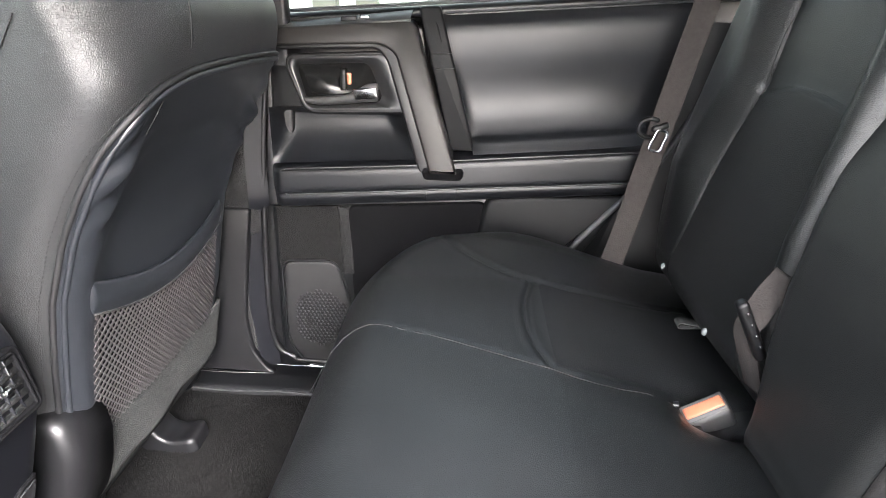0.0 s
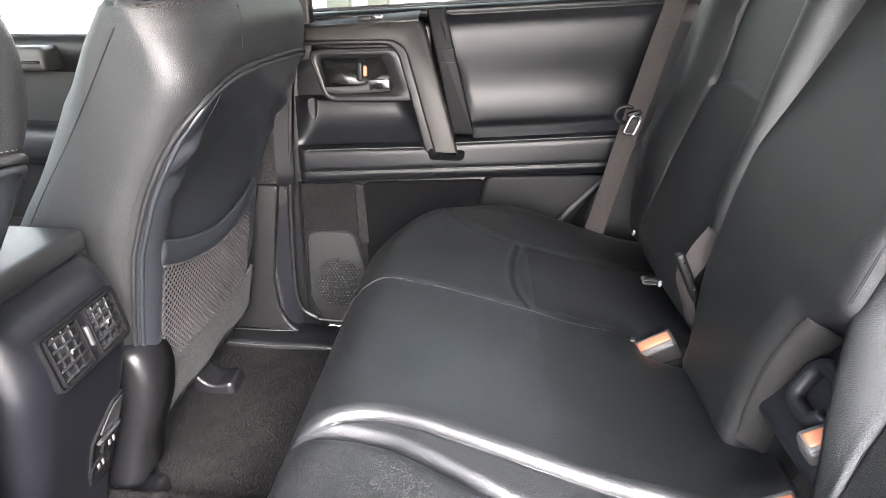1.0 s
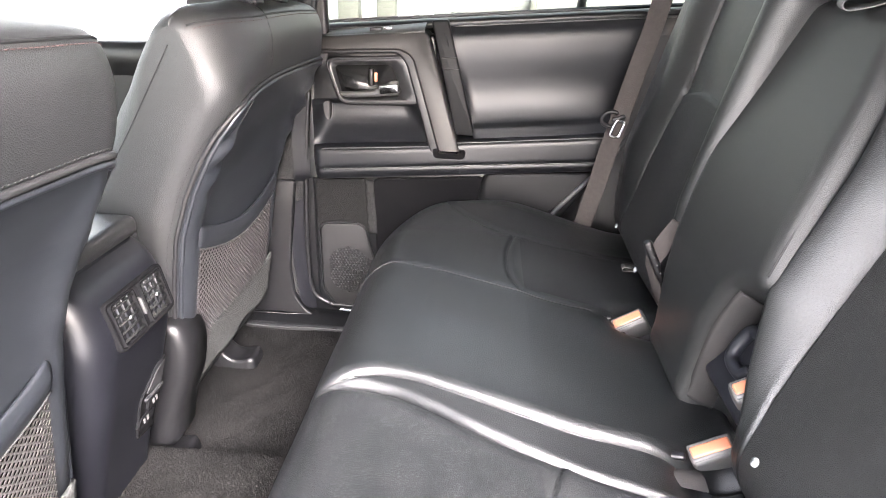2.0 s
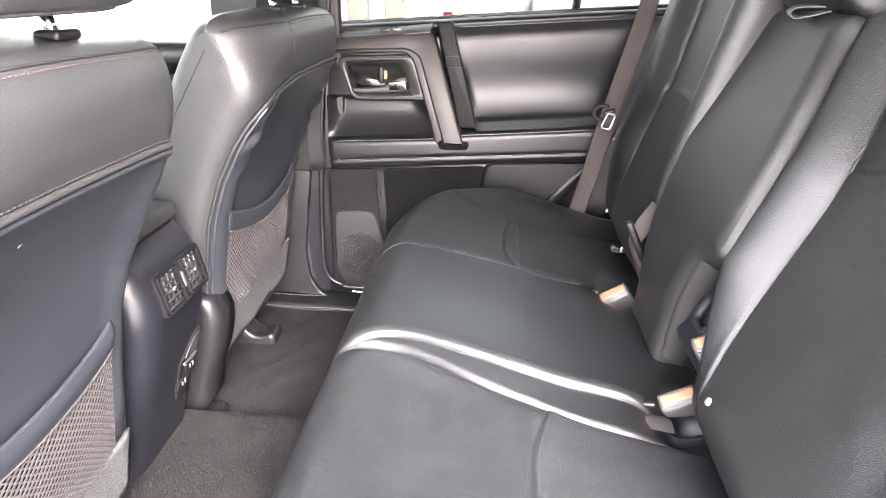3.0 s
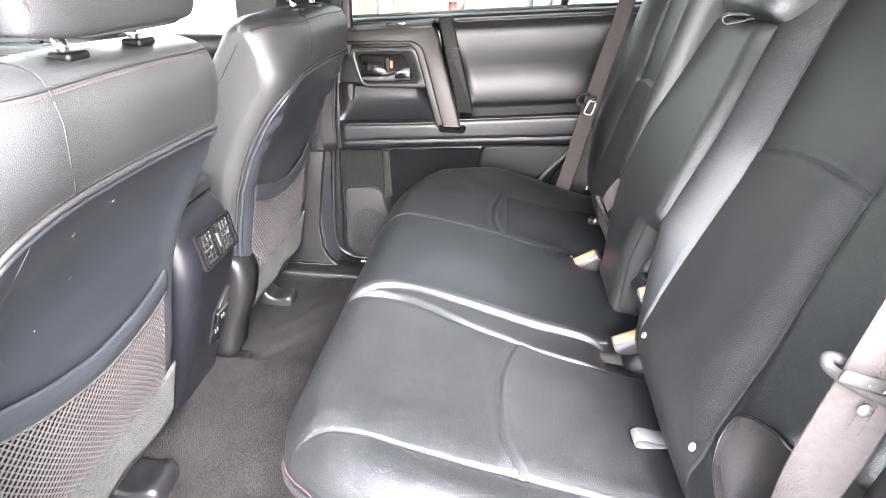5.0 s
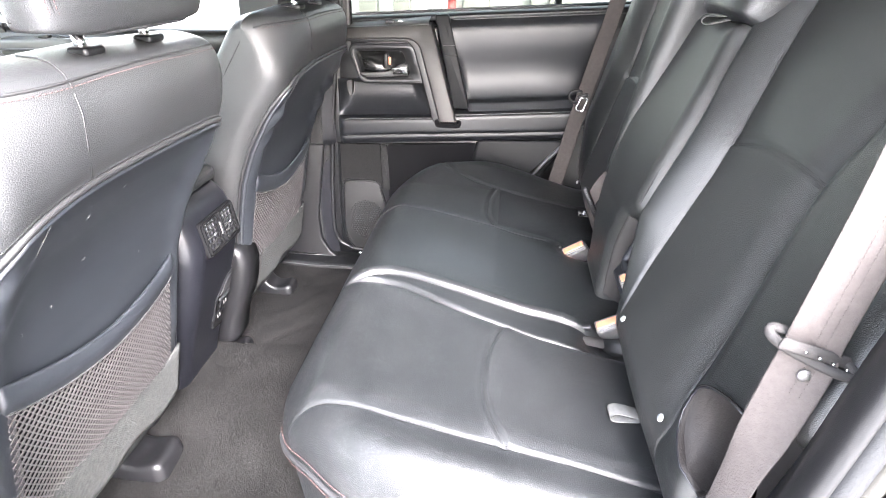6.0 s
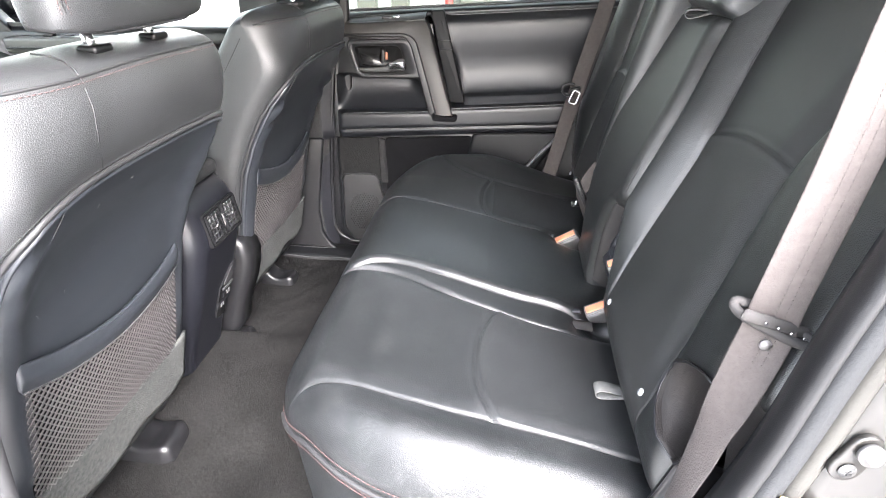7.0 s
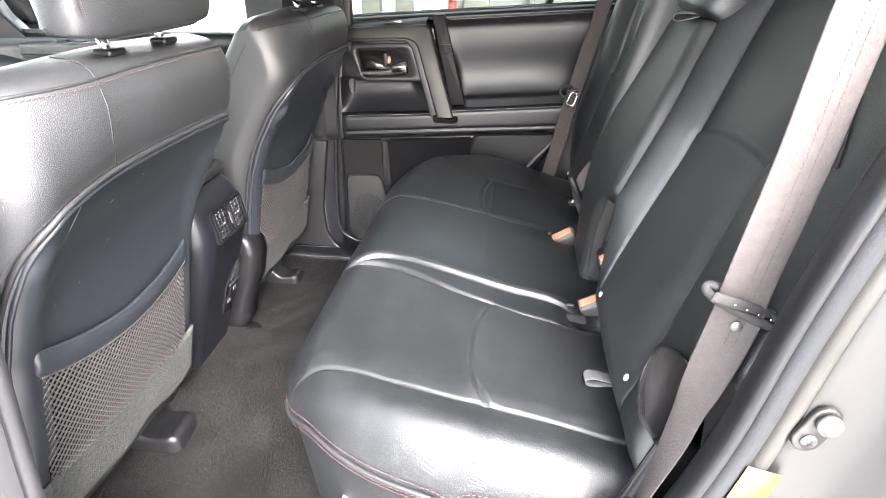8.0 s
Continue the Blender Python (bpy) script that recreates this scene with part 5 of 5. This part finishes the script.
    if sign < 0:
        # ease the leather round the outer front corner
        at_corner = [w for w in bm.verts if math.hypot(w.co.x - X[0, 0], w.co.y - Y[0, 0]) < 0.038 and w.co.z > 0.10]
        for _ in range(14):
            bmesh.ops.smooth_vert(bm, verts=at_corner, factor=0.5, use_axis_x=True, use_axis_y=True, use_axis_z=True)
    for fc in bm.faces:
        c = fc.calc_center_median()
        if c.z > 0.2 and c.x > 0.14 and (sign < 0 and -0.497 < c.y < float(split_y(c.x)) - 0.006 or sign > 0 and 0.19 < c.y < 0.432):
            fc.material_index = 1
    pad_ob = part("cushion_pad", bm, LEATHER_DUSTY if sign < 0 else LEATHER, o, "black leather seating surface", extra=(CUSHION_INSERT,))
    # seams laid in the grooves
    lift = lambda x, y: float(H[np.unravel_index(np.argmin((X - x) ** 2 + (Y - y) ** 2), X.shape)])
    for k, (line, _, _) in enumerate(grooves):
        # the wide cushion's long seam is painted paler for its highlight
        part("seam", tube([(p[0], p[1], lift(*p) + (0.0011 if sign > 0 and k == 0 else 0.0002)) for p in line[::2]], 0.0006, 5), SEAM_GLINT if sign > 0 and k == 0 else PIPING, pad_ob)
    if sign < 0:
        rim = [(X[0, j], Y[0, j], H[0, j]) for j in range(int(m * 0.45), -1, -1)] + [(X[i, 0], Y[i, 0], H[i, 0]) for i in range(1, n - 6)]
        rim = np.array(rim)
        cen = np.array((0.1, -0.3, 0))
        out_d = rim - cen
        out_d[:, 2] = 0
        out_d /= np.linalg.norm(out_d, axis=1)[:, None]
        part("edge_piping", tube(rim + out_d * 0.0015 - np.array((0, 0, 0.004)), 0.0042, 8), PIPING, pad_ob)
        for dz in (0.010, -0.012, -0.018):
            part("edge_stitching", dashes(rim + out_d * (0.0012 if dz > 0 else 0.001) + np.array((0, 0, dz)), 0.0050, 0.0026, 0.0008), THREAD, pad_ob, "pale red stitching")
    return o


cushion(-1, "black leather rear seat cushion, dusty, with red-stitched edge")
cushion(1, "wide black leather rear bench cushion with seams")

bracket = thing("seat_bracket", "grey steel bracket under the front of the rear cushion", "bracket", (-0.075, -0.520, -0.05))
foot_prof = [(0.0, 0.0), (0.010, 0.07), (0.022, 0.14), (0.040, 0.20)]
part("leg", sheet(np.array([[(x + dx, dy, z) for dx, dy in ((-0.004, -0.022), (-0.006, 0.0), (-0.004, 0.022), (0.004, 0.022), (0.004, -0.022))] for x, z in foot_prof]), closed_u=True, caps=True), BUCKLE_GREY, bracket)
part("foot_plate", box((0.07, 0.06, 0.008), (0.005, 0, 0.004), 0.003), PLASTIC_DARK, bracket)

SO = np.array((0.355, 0.0, 0.365))
SB = np.array((0.434, 0.0, 0.901))
SH = np.array((-0.901, 0.0, 0.434))


def on_back(y, b, h):
    return SO + np.array((0, y, 0)) + SB * b + SH * h


FB = np.array((0.240, 0.0, 0.971))
FH = np.array((-0.971, 0.0, 0.240))


CUP = np.array(rounded([(0.597, 0.012), (0.553, 0.022), (0.520, 0.036), (0.503, 0.062), (0.510, 0.088), (0.530, 0.103), (0.565, 0.117), (0.590, 0.118), (0.604, 0.10), (0.606, 0.03)], 0.030, 7))


def seat_back(sign):
    """sign -1: beside the open door, leaning back; +1: beside the closed door, more upright."""
    o = thing("folding_rear_seat", "black leather rear seat backrest with side bolsters", "car seat", group="rear seat backrests")
    along, off = (SB, SH) if sign < 0 else (FB, FH)
    U, V = np.meshgrid(graded((34, 0, 0.2), (76, 0.2, 0.75), (44, 0.75, 1)), np.linspace(0, 1, 170), indexing="ij")
    Bb = -0.068 + 0.698 * V
    if sign < 0:
        in_pts = [(-0.11, 0.222), (0.0, 0.208), (0.06, 0.190), (0.15, 0.173), (0.25, 0.158), (0.30, 0.146), (0.39, 0.108), (0.48, 0.077), (0.63, 0.040)]
        out_pts = [(-0.11, 0.520), (0.01, 0.497), (0.05, 0.476), (0.16, 0.440), (0.32, 0.390), (0.42, 0.395), (0.63, 0.43)]
        arc = [(0.148, 0.303), (0.20, 0.318), (0.25, 0.328), (0.30, 0.332), (0.345, 0.333), (0.396, 0.328)]
        snaps = ((0.241, 0.0), (0.483, 0.012))
        rise = 0.050
        a_in = curve_at(Bb, in_pts) - 0.050 * np.clip(0.62 + 0.38 * Bb / 0.13, 0.5, 1)
        a_out = 0.648 - 0.052 * np.clip((0.15 - Bb) / 0.03, 0, 1)
    else:
        in_pts = [(-0.11, 0.190), (0.0, 0.195), (0.63, 0.240)]
        out_pts = [(-0.11, 0.485), (-0.03, 0.474), (0.06, 0.462), (0.14, 0.458), (0.21, 0.444), (0.28, 0.424), (0.37, 0.440), (0.63, 0.46)]
        arc = [(0.20, 0.278), (0.25, 0.288), (0.30, 0.293), (0.35, 0.293), (0.424, 0.280)]
        snaps = ((0.268, -0.026), (0.468, -0.018))
        rise = 0.034
        a_in = 0.150 + 0.0 * Bb
        a_out = 0.562 + 0.0 * Bb
    grow = np.clip((Bb + 0.01) / 0.15, 0, 1) ** 0.8
    outer_line = curve_at(Bb, out_pts)
    inner_line = np.maximum(curve_at(Bb, in_pts), a_in + 0.004)
    Aa = np.where(U <= 0.2, a_in + (inner_line - a_in) * U / 0.2, np.where(U <= 0.75, inner_line + (outer_line - inner_line) * (U - 0.2) / 0.55, outer_line + (a_out - outer_line) * (U - 0.75) / 0.25))
    up_in = np.clip((inner_line - Aa) / 0.052, 0, 1)
    up_out = np.clip((Aa - outer_line) / 0.055, 0, 1)
    smooth = lambda q: q * q * (3 - 2 * q)
    over = 0.016 * smooth(up_out) if sign < 0 else 0.036 * (1 - (1 - up_out) ** 1.8)
    Hh = grow * (rise * (1 - (1 - up_in) ** 1.8) + over) + 0.005 * np.sin(np.pi * np.clip((Aa - inner_line) / (outer_line - inner_line), 0, 1))
    Hh = Hh - (0.013 if sign < 0 else 0.0) * grow * np.exp(-((Aa - outer_line) / np.where(Aa < outer_line, 0.030, 0.020)) ** 2)
    Hh = Hh - (0.030 if sign < 0 else 0.0) * np.clip((Aa - 0.555) / 0.09, 0, 1) ** 1.6
    arc_b = np.interp(Aa, [q[0] for q in arc], [q[1] for q in arc])
    Hh = Hh - (0.0030 if sign < 0 else 0.005) * smooth(np.clip((Bb - arc_b) / 0.007, 0, 1)) * (Aa > inner_line) * (Aa < outer_line)
    grooves = [(spline(arc, 30), 0.0040, 0.0030), ([(q, w) for w, q in in_pts], 0.002, 0.002), ([(q, w) for w, q in out_pts], 0.0010, 0.0016)]
    ax = (SO, np.array((0, float(sign), 0)), along, off)
    bm, H, W = pad(Aa, Bb, Hh, ((0.012, 0.018) if sign < 0 else (0.03, 0.04), (0.03, 0.03), (0.072, 0.085), (0.05, 0.05)), grooves, frame_axes=ax, skirt=(-0.09, -0.12, -0.15))
    if sign < 0:
        inside_cup = lambda a, b: all((q1[0] - q0[0]) * (b - q0[1]) - (q1[1] - q0[1]) * (a - q0[0]) < 0 for q0, q1 in zip(CUP, np.roll(CUP, -1, 0)))
        bmesh.ops.delete(bm, geom=[fc for fc in bm.faces if inside_cup(-fc.calc_center_median().y, (np.array(fc.calc_center_median()) - SO) @ along)], context="FACES")
    for fc in bm.faces:
        c = fc.calc_center_median()
        b = (np.array(c) - SO) @ along
        a = abs(c.y)
        inside = np.interp(b, [q[0] for q in in_pts], [q[1] for q in in_pts]) < a < np.interp(b, [q[0] for q in out_pts], [q[1] for q in out_pts])
        if inside and (np.array(c) - SO) @ off > -0.03:
            fc.material_index = 1 if b < np.interp(a, [q[0] for q in arc], [q[1] for q in arc]) else 2
    back = part("backrest_pad", bm, LEATHER_BACK, o, "black leather backrest", extra=(SUEDE, MATTE))
    for line, _, _ in grooves:
        near = lambda p: float(H[np.unravel_index(np.argmin((Aa - p[0]) ** 2 + (Bb - p[1]) ** 2), Aa.shape)])
        pts = [W(np.array(p[0]), np.array(p[1]), np.array(near(p) + 0.0003)) for p in spline(line, 40)]
        part("seam", tube(pts, 0.0006, 5), PIPING, back)
    for y, b in snaps:
        dd = disc(0.0052, 0.004, (0, 0, 0), "Z", 20, 0.001)
        q = SO + np.array((0, sign * y, 0)) + along * b + off * 0.006
        dd.transform(look(q, q - off))
        part("snap", dd, WHITE_SNAP, back, "small white snap button")
    if sign > 0:
        return o
    # stitched welt on the shoulder, side cover at the hinge
    welt = [W(np.array(a), np.array(b), np.array(near((a, b)) + 0.001)) for a, b in spline([(0.548, 0.37), (0.520, 0.405), (0.485, 0.445), (0.455, 0.490), (0.435, 0.540)], 24)]
    part("shoulder_welt", tube(welt, 0.0022, 8), PIPING, back)
    part("shoulder_stitching", dashes(np.array(welt) + np.array((-0.001, 0.006, 0)), 0.0042, 0.0024, 0.0008), THREAD, back, "pale red stitching")
    mid_p = CUP.mean(0)
    ring = lambda k, h: [W(np.array(a), np.array(b), np.array(h + near((min(a, 0.590), b)) * max(0, k - 0.9) * 10)) for a, b in mid_p + (CUP - mid_p) * k]
    cov = part("hinge_cover", sheet(np.array([ring(1.06, -0.004), ring(1.05, 0.002), ring(1.02, 0.0042), ring(0.985, 0.003), ring(0.95, -0.004), ring(0.9, -0.014), ring(0.75, -0.028), ring(0.4, -0.036), ring(0.1, -0.037)]), closed_u=True, caps=True), BROWN_TRIM, o, "dark hollow plastic hinge cover")
    part("cover_rim", tube(ring(1.01, 0.0042), 0.0013, 8, closed=True), PLASTIC, cov)
    part("hinge_bracket", box((0.10, 0.035, 0.16), (0.40, sign * 0.60, 0.30), 0.02, 3, rot=(0, 18, 0)), PLASTIC_DARK, o)
    return o


seat_back(-1)
seat_back(1)

# middle backrest, more upright, with a cut-out low on one side
MID_EDGE = [(-0.09, -0.150), (0.13, -0.142), (0.215, -0.118), (0.284, -0.098), (0.355, -0.075), (0.42, -0.048), (0.50, -0.03)]
mid = thing("folding_rear_seat", "narrow black leather middle backrest with a cut-out corner", "car seat", group="rear seat backrests")
U, V = np.meshgrid(np.linspace(0, 1, 50), np.linspace(0, 1, 90), indexing="ij")
Bb = -0.085 + 0.545 * V
cut = 1 / (1 + np.exp((Bb - 0.126) / 0.006))
lo_a = knots(Bb, MID_EDGE) * (1 - cut) + knots(Bb, [(-0.09, -0.046), (-0.015, -0.044), (0.054, -0.060), (0.09, -0.074), (0.13, -0.086)]) * cut
hi_a = knots(Bb, [(-0.09, 0.120), (0.0, 0.128), (0.115, 0.142), (0.21, 0.168), (0.31, 0.203), (0.42, 0.225), (0.50, 0.23)])
Aa = lo_a + (hi_a - lo_a) * U
Hh = knots(Bb, [(-0.10, -0.02), (-0.04, -0.004), (0.04, 0.032), (0.10, 0.052), (0.16, 0.062), (0.21, 0.066), (0.35, 0.068), (0.50, 0.072)])
bm, H, W = pad(Aa, Bb, Hh, ((0.022, 0.022), (0.022, 0.022), 0.03, 0.03), frame_axes=(SO, np.array((0, 1.0, 0)), SB, SH), skirt=(-0.03, -0.08, -0.12))
mpad = part("backrest_pad", bm, MATTE, mid, "black leather backrest")
part("edge_seam", tube([W(np.array(float(knots(b, MID_EDGE)) + 0.006), np.array(b), np.array(0.056 + 0.012 * (b - 0.15))) for b in np.linspace(0.15, 0.44, 30)], 0.0012, 5), THREAD_GREY, mpad)
rings = []
for k, (w, t0, t1, b) in enumerate(((0.07, 0.0, 0.06, 0.452), (0.10, -0.02, 0.082, 0.458), (0.112, -0.03, 0.092, 0.48), (0.112, -0.03, 0.092, 0.55), (0.10, -0.02, 0.075, 0.60), (0.06, 0.0, 0.05, 0.61))):
    ring = []
    for a in np.linspace(0, 2 * math.pi, 40, endpoint=False):
        c, s = math.cos(a), math.sin(a)
        ring.append(tuple(on_back(0.060 + w * math.copysign(abs(s) ** 0.5, s), b, (t0 + t1) / 2 + (t1 - t0) / 2 * math.copysign(abs(c) ** 0.6, c))))
    rings.append(ring)
part("head_restraint", sheet(spline(np.array(rings).reshape(len(rings), -1), 22).reshape(22, 40, 3), closed_u=True, caps=True), LEATHER, mid, "black leather head restraint")
CUT = [(-0.060, -0.040), (-0.015, -0.044), (0.054, -0.060), (0.09, -0.074), (0.112, -0.084)]
strip_rows = []
for b, a in spline(CUT, 30):
    h0 = float(np.interp(b, [-0.10, -0.04, 0.04, 0.10, 0.16], [-0.02, -0.004, 0.032, 0.052, 0.062]))
    strip_rows.append([W(np.array(a + da), np.array(b), np.array(h0 + dh)) for da, dh in ((0.010, -0.030), (0.004, -0.016), (0.000, -0.013), (-0.005, -0.018), (-0.008, -0.032), (-0.008, -0.055), (0.0, -0.06))])
part("side_return", sheet(np.array(strip_rows), closed_u=True, caps=True), RETURN, mid, "grey lining folded round the cut-out")
recess = part("recess_cover", box((0.05, 0.13, 0.17), (0.418, -0.104, 0.414), 0.014, 4, rot=(0, 25, 0)), RECESS, mid, "dark plastic buckle recess")
ringp = []
for a in np.linspace(-2.9, 2.9, 40):
    u, v = 0.024 * math.copysign(abs(math.cos(a)) ** 0.6, math.cos(a)), 0.025 * math.copysign(abs(math.sin(a)) ** 0.7, math.sin(a))
    ringp.append((0.384 + v * 0.4226, -0.108 + u, 0.414 + v * 0.9063))
part("recess_ring", tube(ringp, 0.0085, 12), RECESS, recess)


def strap_loop(name, at, direction, across, size, wid, label):
    """A folded webbing loop that sticks out of a gap."""
    o = thing(name, label, "strap", at, group="pull straps")
    d, w = np.array(direction, float), np.array(across, float)
    d, w = d / np.linalg.norm(d), w / np.linalg.norm(w)
    nrm = np.cross(d, w)
    pts = spline([-d * size * 0.4 + nrm * 0.001, d * size * 0.35 + nrm * size * 0.16, d * size * 0.85 + nrm * size * 0.20, d * size * 1.0 + nrm * size * 0.02, d * size * 0.8 - nrm * size * 0.14, d * size * 0.3 - nrm * size * 0.10, -d * size * 0.4 - nrm * 0.001], 30)
    part("webbing", ribbon(pts, [w] * len(pts), wid / 2, 0.0009), STRAP, o)
    return o


strap_loop("pull_strap", (0.356, -0.392, 0.302), (-1, -0.05, 0.10), (-0.05, 1, 0), 0.040, 0.024, "grey folded webbing pull strap between cushion and backrest")
strap_loop("pull_strap", (0.372, 0.372, 0.296), (-1, 0.02, 0.06), (0.05, 1, 0), 0.026, 0.020, "grey folded webbing pull strap between cushion and backrest")
strap_loop("pull_strap", tuple(on_back(0.022, 0.455, 0.068)), (-0.8, 0.55, -0.15), (0.2, 1, 0.1), 0.042, 0.022, "grey webbing release loop under the middle head restraint")

# ---- seat belts ----


def buckle(at, rot, label):
    o = thing("belt_buckle", label, "belt buckle", at, group="belt buckles")
    o.rotation_euler = [radians(a) for a in rot]
    part("housing", box((0.056, 0.028, 0.075), (0, 0, -0.038), 0.006, 3), BUCKLE_GREY, o, "grey plastic housing")
    part("button_frame", box((0.053, 0.023, 0.006), (0, 0, 0.001), 0.003, 2), BUCKLE_GREY, o)
    part("release_button", box((0.048, 0.0150, 0.006), (0, 0, 0.003), 0.003, 3), ORANGE, o, "orange-red release button")
    part("stalk", box((0.034, 0.012, 0.10), (0.004, 0, -0.11), 0.004, 2), PLASTIC_DARK, o)
    return o


buckle((0.354, -0.140, 0.294), (26, -29, 0), "orange-topped grey belt buckle standing between the rear cushions")
buckle((0.316, 0.166, 0.293), (27, -32, 0), "orange-topped grey belt buckle standing between the rear cushions")
buckle((0.378, -0.151, 0.400), (20, -30, 0), "orange-topped belt buckle in the middle backrest recess")
for at, turn in (((0.292, -0.158, 0.266), -18), ((0.262, 0.168, 0.268), -18)):
    rc = thing("buckle_recess", "dark grey moulded buckle recess in the seat cushion", "buckle recess", at, group="buckle recesses")
    part("recess_shell", sheet(np.array([[(-0.075 + 0.125 * u, (v - 0.5) * (0.012 + 0.048 * u), 0.012 * math.sin(math.pi * v) - 0.022 * u * v + 0.004) for v in np.linspace(0, 1, 9)] for u in np.linspace(0, 1, 14)])), RETURN, rc)
    part("recess_lip", box((0.060, 0.010, 0.008), (0.002, 0.016, 0.016), 0.003, 2, rot=(20, -12, turn)), PLASTIC, rc)

near_belt = thing("seat_belt", "grey woven seat belt hanging beside the open door", "seat belt", group="seat belts")
pts = spline([(0.345, -0.643, 0.27), (0.357, -0.64, 0.329), (0.368, -0.636, 0.366), (0.38, -0.63, 0.409), (0.389, -0.625, 0.449), (0.399, -0.62, 0.488), (0.417, -0.613, 0.563), (0.419, -0.615, 0.6), (0.433, -0.62, 0.725), (0.442, -0.622, 0.83), (0.452, -0.622, 0.92), (0.47, -0.62, 1.1)], 72)
dirs = spline([(0.02, -0.72, 0.69), (0.06, -0.78, 0.62), (0.14, -0.83, 0.54), (0.3, -0.85, 0.42), (0.4, -0.86, 0.33), (0.64, -0.76, 0.1), (0.86, -0.48, -0.16), (1, -0.22, -0.3), (1, -0.1, -0.15), (1, -0.1, -0.15), (1, -0.1, -0.2), (1, -0.1, -0.2)], 72)
half = 0.0235
part("webbing", ribbon(pts, dirs, half, 0.0011), WEBBING, near_belt, "pale grey woven webbing")
gd = part("belt_guide", tube([(0.4190 + 0.034 * c, -0.612 - 0.010 * c + 0.006 * s_, 0.577 - 0.012 * c + 0.006 * s_) for c, s_ in [(math.copysign(abs(math.cos(a)) ** 0.6, math.cos(a)), math.copysign(abs(math.sin(a)) ** 0.8, math.sin(a))) for a in np.linspace(0, 2 * math.pi, 40, endpoint=False)]], 0.0048, 10, closed=True), RETURN, near_belt, "grey plastic belt tongue frame")
part("tongue_plate", box((0.070, 0.006, 0.012), (0.4175, -0.621, 0.582), 0.003, 2, rot=(0, 18, 8)), RETURN, gd)
for k in range(5):
    part("rivet", disc(0.0011, 0.003, (0.395 + 0.0115 * k, -0.6245 - 0.0016 * k, 0.5893 - 0.0038 * k), "Y", 10), CHROME, gd)
for k in (0.0, 0.36):
    rib = [p + np.array(d) / np.linalg.norm(d) * half * k + np.array((0, -0.0013, 0)) for p, d in zip(pts, dirs)]
    part("woven_rib", dashes(rib[36:], 0.0030, 0.0016, 0.0005), WEBBING, near_belt)
part("stop_button", disc(0.0058, 0.006, (0.4165, -0.6185, 0.556), "Y", 20, 0.0015), BUCKLE_GREY, near_belt, "round belt stop button")
part("anchor_cover", box((0.075, 0.03, 0.11), (0.352, -0.643, 0.262), 0.013, 3, rot=(0, 20, 0)), PLASTIC_DARK, near_belt, "black belt anchor cover")

far_belt = thing("seat_belt", "grey woven seat belt hanging against the closed rear door", "seat belt", group="seat belts")
pts = spline([(0.288, 0.618, 0.235), (0.296, 0.615, 0.275), (0.316, 0.610, 0.375), (0.335, 0.610, 0.475), (0.352, 0.612, 0.555), (0.378, 0.625, 0.663), (0.402, 0.640, 0.757), (0.44, 0.66, 0.95)], 50)
dirs = [(1, -0.35, -0.30)] * 50
part("webbing", ribbon(pts, dirs, 0.0205, 0.0011), WEBBING, far_belt, "pale grey woven webbing")
part("belt_end", box((0.046, 0.010, 0.034), (0.293, 0.612, 0.262), 0.003, 2, rot=(0, 18, -18)), BUCKLE_GREY, far_belt, "pale stitched belt end")
tg = part("belt_guide", tube([(0.330 + 0.020 * math.cos(a), 0.604, 0.548 + 0.016 * math.sin(a)) for a in np.linspace(0.9, 2 * math.pi - 1.4, 24)], 0.0042, 8), PLASTIC_DARK, far_belt, "black tongue loop")
part("metal_tongue", tube([(x, 0.600, z) for x, z in rounded([(0.330, 0.512), (0.350, 0.508), (0.360, 0.542), (0.342, 0.548)], 0.006)], 0.0032, 8, closed=True), CHROME, far_belt, "bright steel tongue")
part("tongue_bridge", box((0.030, 0.010, 0.012), (0.346, 0.602, 0.550), 0.004, 2, rot=(0, -20, 0)), PLASTIC_DARK, tg)

mid_belt = thing("seat_belt", "grey middle seat belt tucked between two backrests", "seat belt", group="seat belts")
pts = spline([(0.362, 0.156, 0.330), (0.354, 0.155, 0.350), (0.343, 0.154, 0.380), (0.335, 0.152, 0.41), (0.342, 0.152, 0.43), (0.352, 0.154, 0.452), (0.368, 0.158, 0.475)], 40)
dirs = spline([(0.35, -0.9, 0), (0.35, -0.9, 0), (0.45, -0.85, 0), (0.6, -0.75, 0.1), (0.7, -0.6, -0.2), (0.7, -0.6, -0.2), (0.6, -0.6, -0.3)], 40)
part("webbing", ribbon(pts, dirs, 0.0145, 0.0011), WEBBING, mid_belt, "pale grey woven webbing")
mg = part("belt_guide", box((0.013, 0.016, 0.078), (0.334, 0.140, 0.416), 0.005, 3, rot=(0, -28, 0)), PLASTIC_DARK, mid_belt, "black plastic belt tongue")
for k in range(4):
    part("rivet", disc(0.0011, 0.003, (0.322 + 0.007 * k, 0.1315, 0.440 - 0.013 * k), "Y", 10), CHROME, mg)
